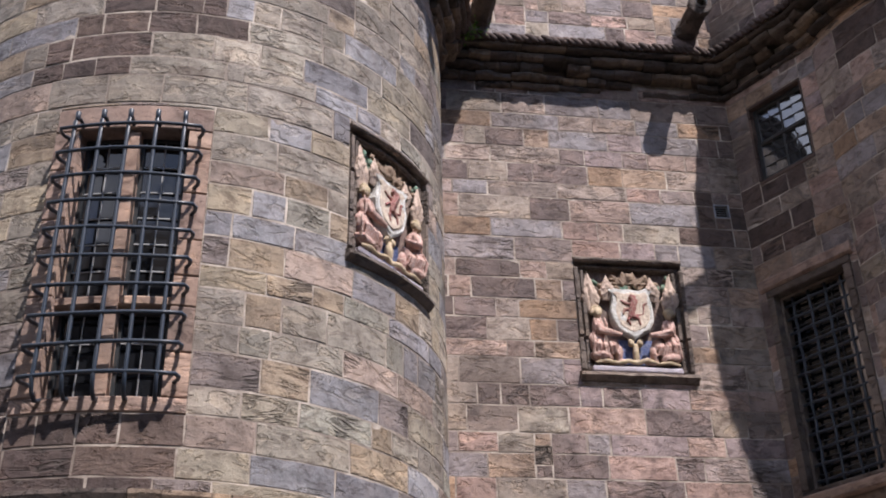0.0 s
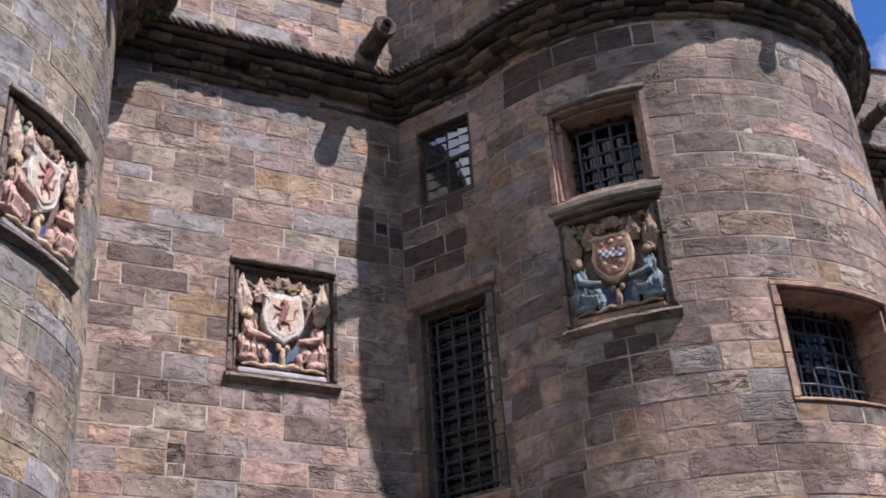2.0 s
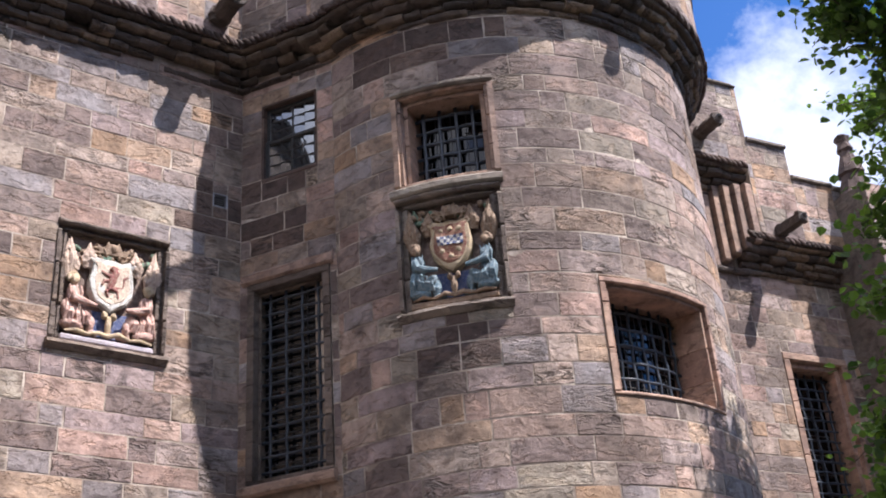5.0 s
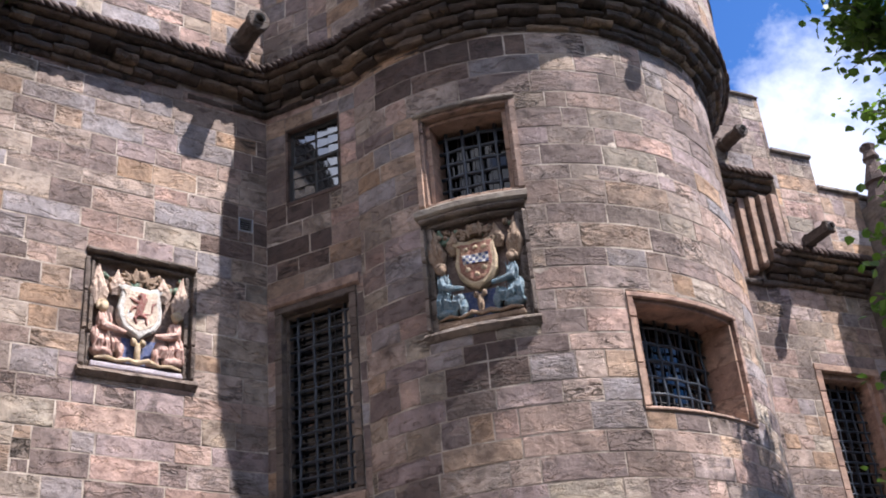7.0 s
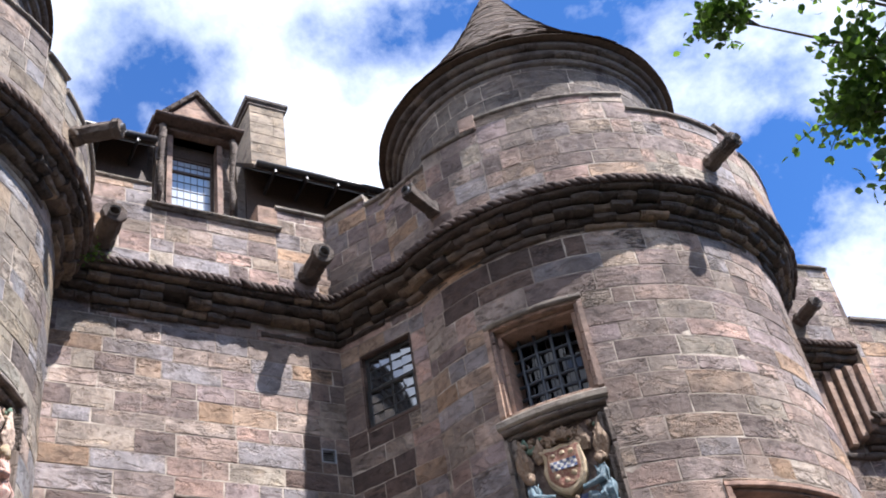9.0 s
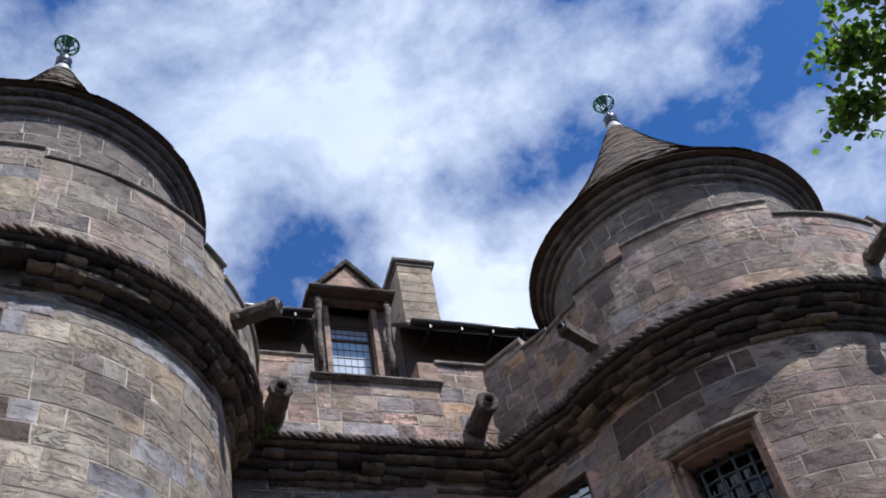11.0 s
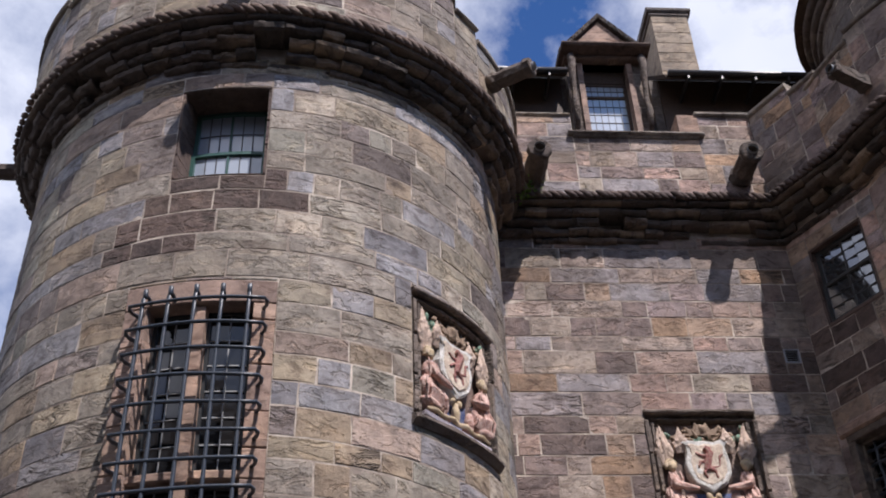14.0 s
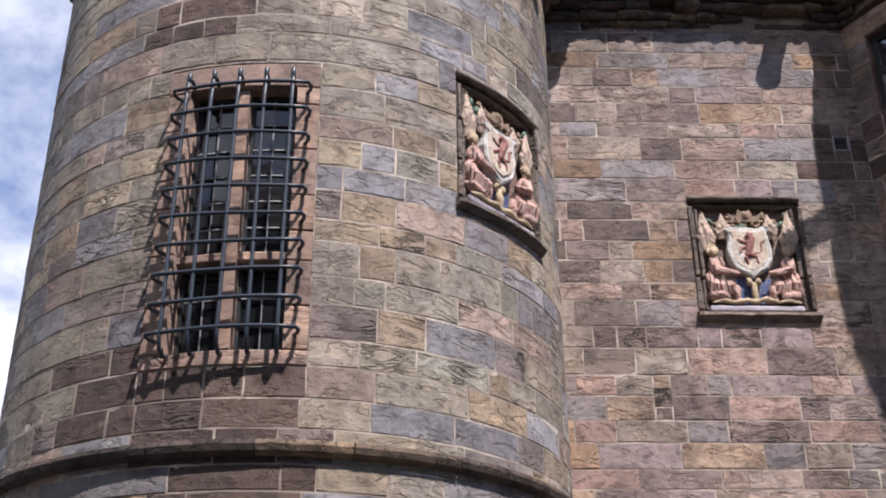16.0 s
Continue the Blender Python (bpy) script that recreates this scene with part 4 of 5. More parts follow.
one_box("hood_mould", F_RIGHT, D(-51.6), D(-27.0), 10.04, 10.12, -0.05, 0.075, M_COPE, win, "", 0.025)
for a in (D(-51.6), D(-27.0) - 0.07):
    one_box("jamb_mould", F_RIGHT, a, a + 0.07, 8.71, 10.04, -0.05, 0.055, M_TRIM, win, "", 0.025)

# --- wide window lower down
win = anchor("moulded_window", F_RIGHT.at(D(8), 5.84), label="wide deep window with red dressed margins", category="window")
inn = moulded(win, F_RIGHT, H_WIDE, [M_TRIM_RED, M_TRIM_RED, M_TRIM], [(0.07, 0.025), (0.05, -0.03)], 35)
panes(win, F_RIGHT, *inn, -0.53, 6, 5, 0.014, M_DEEP, M_LEADCAME, random.Random(7), 3.0)
woven_grille("dark iron grille in wide window", F_RIGHT, inn, -0.43, 7, 6, 0.019)

# --- window of the lower range
win = anchor("moulded_window", F_RANGE.at(13.4, 5.3), label="tall window with pale pink dressed margins", category="window")
inn = moulded(win, F_RANGE, H_RANGE, [M_TRIM_RED, M_TRIM_RED, M_TRIM_RED], [(0.12, 0.02), (0.10, -0.08)], 45)
panes(win, F_RANGE, *inn, -0.50, 3, 8, 0.014, M_DEEP, M_LEADCAME, random.Random(9), 3.0)
woven_grille("pale-edged iron grille in tall range window", F_RANGE, inn, -0.30, 5, 15, 0.019)

# --- vent and putlog hole in the flat wall
vent = anchor("wall_vent", F_GATE.at(5.475, 9.2), label="small dark slatted metal vent in the wall", category="vent")
frame_of(vent, F_GATE, *H_VENT, -0.06, 0.008, 0.018, M_LEAD, "vent_frame")
for i in range(5):
    bm = bmesh.new()
    box(bm, F_GATE.frame_at(5.475, 9.25 + 0.033 * i, -0.03) @ pose(0, 0, 0, 35), 0.17, 0.03, 0.006)
    part("slat", bm, M_LEAD, vent)
one_box("backing", F_GATE, H_VENT[0], H_VENT[1], H_VENT[2], H_VENT[3], -0.2, -0.07, M_INSIDE, vent)
one_box("patch_stone", F_GATE, H_PUTLOG[0] + 0.004, H_PUTLOG[1] - 0.004, H_PUTLOG[2] + 0.004, H_PUTLOG[3] - 0.004, -0.2, -0.008, M_FRAME, gate_wall, "small dark square stone set back")

# ---------------------------------------------------------------- armorial panels


def tint(name, colour, worn):
    k = Nodes(name)
    p = k.place()
    a = k.noise(p, 26, 6, 0.7)
    b = k.noise(p, 7, 4, 0.6)
    col = k.mix(k.ramp(a, [(0.42, grey(0.0)), (0.62, grey(0.85))]), colour, worn)
    col = k.mix(0.6, col, k.ramp(b, [(0.3, grey(0.6)), (0.7, grey(1.2))]), "MULTIPLY")
    k.bump(a, 0.8, 0.022)
    return k.done(col, 0.75)


P_CREAM = tint("cream_paint", (0.70, 0.60, 0.47), (0.52, 0.38, 0.30))
P_RED = tint("dull_red_paint", (0.30, 0.10, 0.09), (0.42, 0.27, 0.21))
P_ROSE = tint("rose_paint", (0.50, 0.28, 0.23), (0.66, 0.50, 0.42))
P_WING = tint("faded_wing_paint", (0.60, 0.46, 0.36), (0.42, 0.30, 0.24))
P_LILAC = tint("pale_lilac_paint", (0.50, 0.46, 0.52), (0.42, 0.36, 0.36))
P_BLUE = tint("blue_paint", (0.11, 0.19, 0.24), (0.26, 0.31, 0.33))
P_RUST = tint("rust_red_paint", (0.28, 0.10, 0.075), (0.46, 0.31, 0.18))
P_DEEPBLUE = tint("deep_blue_paint", (0.05, 0.08, 0.22), (0.20, 0.22, 0.30))
P_STRAW = tint("straw_paint", (0.55, 0.43, 0.26), (0.5, 0.38, 0.28))
P_BROWN = tint("brown_paint", (0.26, 0.17, 0.11), (0.36, 0.27, 0.19))
P_GREEN = tint("green_paint", (0.10, 0.20, 0.14), (0.25, 0.28, 0.2))
P_WHITE = tint("white_paint", (0.72, 0.70, 0.66), (0.5, 0.48, 0.42))
P_BACK = tint("dark_back", (0.15, 0.10, 0.085), (0.26, 0.19, 0.15))


def blob(bm, x, y, z, sx, sy, sz, ry=0.0, sub=2):
    bmesh.ops.create_icosphere(bm, subdivisions=sub, radius=1.0, matrix=pose(x, y, z, 0, ry, 0) @ Matrix.Diagonal((sx, sy, sz, 1)))


def slab(bm, outline, y0, y1, edge=0.012):
    """An upright plate of that outline, with a soft front edge. -y is the front."""
    cx = sum(p[0] for p in outline) / len(outline)
    cz = sum(p[1] for p in outline) / len(outline)
    rows = []
    for k, y in ((1.0, y0), (1.0, y1 + edge), (0.94, y1)):
        rows.append([bm.verts.new((cx + (x - cx) * k, y, cz + (z - cz) * k)) for x, z in outline])
    n = len(outline)
    for a, b in zip(rows, rows[1:]):
        for j in range(n):
            bm.faces.new((a[j], a[(j + 1) % n], b[(j + 1) % n], b[j]))
    bm.faces.new(rows[-1])
    bm.faces.new(rows[0][::-1])


def shield_outline(w, h):
    right = [(0.0, -0.60), (0.18, -0.50), (0.34, -0.40), (0.47, -0.22), (0.50, 0.0), (0.45, 0.2), (0.46, 0.36), (0.54, 0.46), (0.40, 0.50), (0.2, 0.46)]
    pts = right + [(0.0, 0.49)] + [(-x, z) for x, z in reversed(right[1:])]
    return [(x * w, z * h) for x, z in pts]


def supporter(bm, side, rng):
    """A kneeling carved supporter, kept to a few plain rounded masses with folds."""
    s = side
    blob(bm, s * 0.37, -0.05, -0.10, 0.075, 0.07, 0.12, s * 8)
    blob(bm, s * 0.40, -0.05, -0.27, 0.085, 0.075, 0.13, s * 14)
    blob(bm, s * 0.37, -0.06, -0.41, 0.13, 0.085, 0.055, s * -6)
    blob(bm, s * 0.26, -0.07, -0.31, 0.115, 0.06, 0.062, s * 42)
    blob(bm, s * 0.185, -0.06, -0.37, 0.045, 0.055, 0.09, s * -12)
    blob(bm, s * 0.16, -0.05, -0.455, 0.075, 0.05, 0.028)
    # sleeve and forearm reaching under the shield
    tube(bm, [(s * 0.40, -0.10, -0.05), (s * 0.37, -0.14, -0.15), (s * 0.27, -0.15, -0.18), (s * 0.15, -0.14, -0.19)], [0.035, 0.042, 0.034, 0.022], 7)
    for i in range(10):
        a = i / 9
        x0, z0 = s * (0.44 - 0.20 * a), -0.16 - 0.08 * a
        x1, z1 = s * (0.47 - 0.26 * a), -0.42 + 0.02 * a
        tube(bm, [(x0, -0.09, z0), ((x0 + x1) / 2 + s * rng.uniform(-0.02, 0.03), -0.145, (z0 + z1) / 2), (x1, -0.11, z1)], [0.009, rng.uniform(0.012, 0.022), 0.012], 5)
    for i in range(4):
        x = s * (0.32 + 0.035 * i)
        tube(bm, [(x, -0.10, 0.0), (x + s * rng.uniform(-0.02, 0.02), -0.125, -0.09), (x, -0.11, -0.18)], [0.007, 0.013, 0.009], 5)


def wing_shape(bm, s, x, z, h, w, lean):
    """A raised wing: a pointed plate with feather ridges fanning up it."""
    root, tip = Vector((s * x, -0.03, z)), Vector((s * (x + lean), -0.05, z + h))
    side = Vector((s * w, 0, 0))
    for i in range(7):
        k = (i - 3) / 3
        top = root.lerp(tip, 1.0 - 0.34 * abs(k) ** 1.4) + side * k * 0.55
        low = root + side * k * 0.5
        bulge = low.lerp(top, 0.5) + side * k * 0.55 + Vector((0, -0.025 - 0.018 * (i % 2), 0))
        tube(bm, [low, bulge, top], [0.022, 0.026, 0.006], 5)
        for q in range(3):
            p = low.lerp(top, 0.3 + 0.2 * q)
            blob(bm, p.x + side.x * k * 0.4, p.y - 0.035, p.z, 0.014, 0.014, 0.026, s * k * 12, 1)


def fuse(ob, size=0.009):
    """Lets the masses of one carving grow into one another."""
    m = ob.modifiers.new("one stone", "REMESH")
    m.mode, m.voxel_size, m.use_smooth_shade = "VOXEL", size, True
    return ob


def worn(bm, amount, seed):
    """Weathers a carving: every surface loses a little of its shape."""
    off = Vector((seed * 3.1, seed * 1.7, 0))
    for v in bm.verts:
        v.co += noise.noise_vector(v.co * 14 + off) * amount


def armorial(face, hole, label, robe, field, charge, wing, seed, chequer=False, M_FRAME=M_FRAME):
    u0, u1, z0, z1 = hole
    um, zm = (u0 + u1) / 2, (z0 + z1) / 2
    panel = anchor("armorial_panel", face.at(um, z0), label=label, category="carved panel", group="armorial panels on the gatehouse")
    w = 0.13
    # moulded frame: outer fillet, hollow splay, inner roll
    for name, a, b, c, e, d1, mat in (("frame_jamb", u0, u0 + w, z0 + 0.15, z1 - w, 0.02, M_FRAME), ("frame_jamb", u1 - w, u1, z0 + 0.15, z1 - w, 0.02, M_FRAME),
                                     ("frame_head", u0, u1, z1 - w, z1, 0.025, M_FRAME)):
        cuts = [c, c + (e - c) * 0.31, c + (e - c) * 0.67, e] if name == "frame_jamb" else [c, e]
        for q, (lo_z, hi_z) in enumerate(zip(cuts, cuts[1:])):
            bm = bmesh.new()
            jut = 0.007 * math.sin(seed * 5 + q * 2.3)
            if name == "frame_jamb":
                lo_z, hi_z = lo_z + 0.003, hi_z - 0.003
                box_on(bm, face, a, b, lo_z, hi_z, -0.2, -0.05, 0.012, 3)
                near, k = (a, 1) if a == u0 else (b, -1)
                lo, hi = sorted((near, near + k * 0.045))
                box_on(bm, face, lo, hi, lo_z, hi_z, -0.1, d1 + 0.01 + jut, 0.018, 2)
                lo, hi = sorted((near + k * 0.09, near + k * 0.128))
                box_on(bm, face, lo, hi, lo_z, hi_z, -0.1, -0.025 + jut, 0.018, 2)
            else:
                box_on(bm, face, a, b, lo_z, hi_z, -0.2, -0.05, 0.012, 12)
                box_on(bm, face, a, b, e - 0.05, e + 0.01, -0.1, 0.045, 0.02, 12)
                box_on(bm, face, a + 0.09, b - 0.09, c + 0.01, c + 0.05, -0.1, -0.02, 0.018, 12)
            worn(bm, 0.013, seed + 5)
            part(name, bm, mat, panel)
    bm = bmesh.new()
    n = 14
    rows = [[bm.verts.new(face.at(u0 - 0.03 + (u1 - u0 + 0.06) * i / n, z, d)) for z, d in ((z0, -0.2), (z0 + 0.15, -0.2), (z0 + 0.15, -0.05), (z0 + 0.10, 0.075), (z0 + 0.06, 0.085), (z0, 0.02))] for i in range(n + 1)]
    for p, q in zip(rows, rows[1:]):
        for k in range(6):
            bm.faces.new((p[k], p[(k + 1) % 6], q[(k + 1) % 6], q[k]))
    bm.faces.new(rows[0])
    bm.faces.new(rows[-1][::-1])
    worn(bm, 0.012, seed + 6)
    part("frame_sill", bm, M_FRAME, panel, "sloping worn stone sill")
    m = face.frame_at(um, zm + 0.01, -0.085 if not face.r else -0.125)
    W, Hh = (u1 - u0 - 2 * w), (z1 - z0 - w - 0.15)
    sc = Matrix.Diagonal((W / 0.96, 1.0, Hh / 1.12, 1))

    def add(name, bm, mat, lab="", smooth=True, under=None):
        if name != "back_plate":
            worn(bm, 0.016, seed)
        bm.transform(m @ sc)
        return part(name, bm, mat, under or panel, lab, smooth)

    bm = bmesh.new()
    box(bm, pose(0, 0.05, 0), 1.0, 0.06, 1.16)
    add("back_plate", bm, P_BACK, "", False)
    for s in (-1, 1):
        bm = bmesh.new()
        rng = random.Random(seed)
        supporter(bm, s, rng)
        figure = fuse(add("supporter", bm, robe), 0.006)
        bm = bmesh.new()
        blob(bm, s * 0.385, -0.09, 0.055, 0.045, 0.05, 0.055)
        for i in range(9):
            t = i / 8 * math.pi * 1.4 - 0.4
            blob(bm, s * (0.395 + 0.046 * math.cos(t)), -0.08, 0.07 + 0.05 * math.sin(t), 0.024, 0.04, 0.022, 0, 1)
        fuse(add("supporter_head", bm, P_BROWN if chequer else P_STRAW, under=figure))
        bm = bmesh.new()
        wing_shape(bm, s, 0.42, 0.08, 0.46, 0.075, 0.03)
        fuse(add("wing", bm, wing, under=figure))
        bm = bmesh.new()
        wing_shape(bm, s, 0.25, 0.22, 0.28, 0.06, -0.01)
        fuse(add("wing", bm, wing, under=figure))
    out = shield_outline(0.47, 0.51)
    bm = bmesh.new()
    slab(bm, [(x, z + 0.09) for x, z in out], 0.03, -0.095, 0.02)
    shield = add("shield", bm, P_STRAW if chequer else P_WHITE, "", False)
    bm = bmesh.new()
    slab(bm, [(x * 0.80, z * 0.82 + 0.09) for x, z in out], -0.05, -0.103, 0.008)
    add("shield_field", bm, field, "", False, shield)
    if chequer:
        bm = bmesh.new()
        for i in range(8):
            for j in range(3):
                if (i + j) % 2:
                    box(bm, pose(-0.126 + 0.036 * i, -0.108, 0.14 - 0.034 * j), 0.036, 0.02, 0.034)
        add("fess_check", bm, P_DEEPBLUE, "", False, shield)
        bm = bmesh.new()
        for i in range(8):
            for j in range(3):
                if not (i + j) % 2:
                    box(bm, pose(-0.126 + 0.036 * i, -0.108, 0.14 - 0.034 * j), 0.036, 0.02, 0.034)
        add("fess_check", bm, P_WHITE, "", False, shield)
        bm = bmesh.new()
        for x, z in ((-0.10, 0.23), (0.10, 0.23), (0.0, 0.24), (-0.09, 0.0), (0.09, 0.0), (0.0, -0.06)):
            blob(bm, x, -0.105, z, 0.03, 0.014, 0.026)
        add("shield_charge", bm, charge, under=shield)
    else:
        # an upright beast in red, kept to a plain silhouette
        bm = bmesh.new()
        for pts, r in (([(-0.02, -0.13, -0.03), (0.0, -0.14, 0.07), (0.03, -0.14, 0.16)], [0.035, 0.045, 0.05]),
                       ([(0.03, -0.14, 0.16), (-0.02, -0.14, 0.2)], [0.045, 0.035]),
                       ([(0.0, -0.13, 0.1), (-0.08, -0.13, 0.12), (-0.12, -0.13, 0.15)], [0.022, 0.018, 0.014]),
                       ([(0.0, -0.13, 0.06), (-0.08, -0.13, 0.04), (-0.11, -0.13, 0.0)], [0.022, 0.018, 0.012]),
                       ([(-0.02, -0.13, -0.02), (-0.06, -0.13, -0.08), (-0.03, -0.13, -0.13)], [0.03, 0.022, 0.014]),
                       ([(0.0, -0.13, -0.02), (0.06, -0.13, -0.06), (0.07, -0.13, -0.13)], [0.03, 0.022, 0.014]),
                       ([(0.02, -0.13, -0.02), (0.11, -0.13, 0.0), (0.12, -0.13, 0.1), (0.16, -0.13, 0.13)], [0.016, 0.013, 0.013, 0.016])):
            tube(bm, [(x * 1.0, y + 0.03, z * 0.95 + 0.055) for x, y, z in pts], [q * 0.95 for q in r], 6)
        fuse(add("shield_charge", bm, charge, under=shield), 0.007)
    # leafy mantling that fills the ground between the figures
    rng = random.Random(seed + 9)
    for tone in (P_GREEN, P_BROWN):
        bm = bmesh.new()
        for i in range(14):
            x, z = rng.uniform(-0.44, 0.44), rng.uniform(0.34, 0.50)
            blob(bm, x, -0.01 - rng.uniform(0, 0.03), z, rng.uniform(0.02, 0.045), 0.035, rng.uniform(0.03, 0.06), rng.uniform(0, 180), 1)
        tagged(add("leaf_carving", bm, tone), kind="stuff")
    # crown with points and mantling
    bm = bmesh.new()
    slab(bm, [(-0.15, 0.40), (0.15, 0.40), (0.19, 0.50), (0.10, 0.45), (0.06, 0.54), (0.0, 0.46), (-0.06, 0.54), (-0.10, 0.45), (-0.19, 0.50)], 0.03, -0.07)
    blob(bm, 0, -0.05, 0.47, 0.05, 0.05, 0.06)
    fuse(add("crown", bm, P_BROWN))
    bm = bmesh.new()
    rng = random.Random(seed + 3)
    for s in (-1, 1):
        for i in range(6):
            blob(bm, s * (0.07 + 0.03 * i), -0.05, 0.40 + 0.05 * math.sin(2.1 * i), 0.022, 0.035, 0.045, s * (25 + 20 * i), 1)
    fuse(add("mantling", bm, P_BROWN))
    bm = bmesh.new()
    box(bm, pose(0, 0.015, -0.33), 0.42, 0.03, 0.26, 0.006)
    add("base_ground", bm, P_DEEPBLUE, "", False)
    bm = bmesh.new()
    blob(bm, 0, -0.05, -0.36, 0.035, 0.05, 0.11)
    for k in (-1, 1):
        blob(bm, k * 0.045, -0.05, -0.25, 0.03, 0.04, 0.04)
        tube(bm, [(0, -0.07, -0.47), (k * 0.10, -0.10, -0.45), (k * 0.22, -0.09, -0.48), (k * 0.34, -0.10, -0.46), (k * 0.45, -0.09, -0.48)], [0.022, 0.024, 0.018, 0.022, 0.012], 6)
    fuse(add("base_scroll", bm, P_BROWN if chequer else P_STRAW))
    bm = bmesh.new()
    box(bm, pose(0, -0.04, -0.535), 0.95, 0.11, 0.06, 0.012)
    add("plinth", bm, P_BROWN if chequer else P_LILAC, "", False)


armorial(F_GATE, H_ARMS_G, "painted stone armorial panel with cream shield and rose-robed supporters", P_ROSE, P_CREAM, P_RED, P_WING, 1)
armorial(F_LEFT, H_ARMS_L, "painted armorial panel with faded pink supporters on curved wall", P_ROSE, P_CREAM, P_RED, P_WING, 2)
armorial(F_RIGHT, (H_ARMS_R[0], H_ARMS_R[1], H_ARMS_R[2], 8.56), "painted armorial panel with blue-robed supporters and chequered shield", P_BLUE, P_RUST, P_STRAW, P_BROWN, 3, True, M_PALEFRAME)
one_box("hood_stone", F_RIGHT, D(-53), D(-26.8), 8.57, 8.70, -0.3, 0.07, M_COPE, tower2, "pale stone hood over the carved panel", 0.03)

# ---------------------------------------------------------------- water spouts


def water_spout(m, length, r, label, square=False):
    """A jutting spout with a lead pipe in its mouth."""
    sp = new("water_spout")
    sp.matrix_basis = m
    tagged(sp, label, "water spout", "stone water spouts")
    rng = random.Random(int(m.translation.x * 100))
    bm = bmesh.new()
    n = 4 if square else 9
    stops = [(-0.25, 1.0), (0.0, 1.0), (0.05, 1.12), (0.10, 1.1), (0.14, 0.92), (length * 0.45, 1.0), (length - 0.12, 0.93), (length - 0.08, 1.12), (length - 0.01, 1.08), (length, 0.95)]
    rings = []
    for y, k in stops:
        rings.append([bm.verts.new((r * k * rng.uniform(0.92, 1.06) * math.cos(2 * math.pi * (j + 0.5) / n), -y, r * k * rng.uniform(0.92, 1.06) * math.sin(2 * math.pi * (j + 0.5) / n))) for j in range(n)])
    inner = [bm.verts.new(v.co * 1.0) for v in rings[-1]]
    for v in inner:
        v.co.x *= 0.5
        v.co.z *= 0.5
    deep = [bm.verts.new((v.co.x, -length + 0.12, v.co.z)) for v in inner]
    for a, b in zip(rings + [inner], rings[1:] + [inner, deep]):
        for j in range(n):
            bm.faces.new((a[j], a[(j + 1) % n], b[(j + 1) % n], b[j]))
    bm.faces.new(deep[::-1])
    bm.faces.new(rings[0])
    body = part("spout_stone", bm, M_SPOUT, sp, local=True)
    bm = bmesh.new()
    bmesh.ops.create_cone(bm, cap_ends=False, segments=12, radius1=r * 0.48, radius2=r * 0.48, depth=0.16, matrix=pose(0, -length + 0.04, 0, 90))
    part("lead_pipe", bm, M_LEAD, body, "grey lead lining", smooth=True, local=True)
    return sp


M_SPOUT = stone("spout_stone", [(0.11, 0.085, 0.07), (0.14, 0.11, 0.085), (0.09, 0.075, 0.065)], dark=0.6, relief=1.3)
SPOUT_A, SPOUT_B = "dark weathered round stone spout jutting from the parapet", "square-cut stone spout jutting from the parapet"
for face, u, z, tilt, length, square in (
        (F_PAR_L, F_PAR_L.deg(6.3), 12.02, 2, 0.62, False), (F_PAR_L, F_PAR_L.deg(66.6), 12.10, 0, 0.62, False), (F_PAR_L, F_PAR_L.deg(-80), 12.05, 0, 0.62, False),
        (F_PAR_G, 5.22, 12.02, 2, 0.64, False), (F_PAR_G, 2.30, 12.0, 2, 0.64, False),
        (F_PAR_R, F_PAR_R.deg(13.6), 12.12, -2, 0.58, False), (F_PAR_R, F_PAR_R.deg(-55), 12.05, 0, 0.62, True),
        (F_PAR_N, 12.95, 10.32, 0, 0.6, True), (F_PAR_N, 11.62, 12.0, 0, 0.55, False)):
    water_spout(face.frame_at(u, z, 0.0) @ pose(0, 0, 0, tilt), length, 0.155 if face is F_PAR_G else 0.12, SPOUT_B if square else SPOUT_A, square)

# ---------------------------------------------------------------- dormer, eaves, chimney
F_DORM = Face(tuple(F_ATTIC.at(0, 0, 0.12).xy), 9.4)
dormer = anchor("dormer_window", F_DORM.at(3.95, 13.9), label="stone dormer with triangular pediment and small-paned window", category="dormer")
v, f = shell(F_DORM, 3.26, 4.56, 11.7, 15.62, [(3.52, 4.28, 14.0, 15.56)], 0.5)
part("dormer_core", mesh_of("dormer_core", v, f, M_MORTAR), None, dormer)
masonry(dormer, F_DORM, lay(F_DORM, 3.26, 4.56, 11.7, 15.62, [(3.52, 4.28, 14.0, 15.56)], 90), (3, 5, 13.0, 16), M_FRAME, M_DRUM, (), 6)
one_box("jamb_roll", F_DORM, 3.44, 3.53, 13.95, 15.56, -0.1, 0.05, M_TRIM, dormer, "", 0.02)
one_box("jamb_roll", F_DORM, 4.27, 4.36, 13.95, 15.56, -0.1, 0.06, M_TRIM, dormer, "", 0.02)
one_box("entablature", F_DORM, 3.22, 4.60, 15.56, 15.64, -0.5, 0.16, M_DARK, dormer, "", 0.02)
one_box("entablature", F_DORM, 3.16, 4.64, 15.64, 15.72, -0.5, 0.40, M_DARK, dormer, "dark moulded cornice", 0.03)
for a in (3.22, 4.40):
    bm = bmesh.new()
    tube(bm, [F_DORM.at(a + 0.1, z, d) for z, d in ((14.0, 0.05), (14.35, 0.14), (14.7, 0.09), (15.1, 0.16), (15.4, 0.24), (15.56, 0.2))], [0.03, 0.055, 0.045, 0.05, 0.065, 0.06], 8)
    part("scroll_bracket", bm, M_FRAME, dormer, "carved stone scroll beside the window", smooth=True)
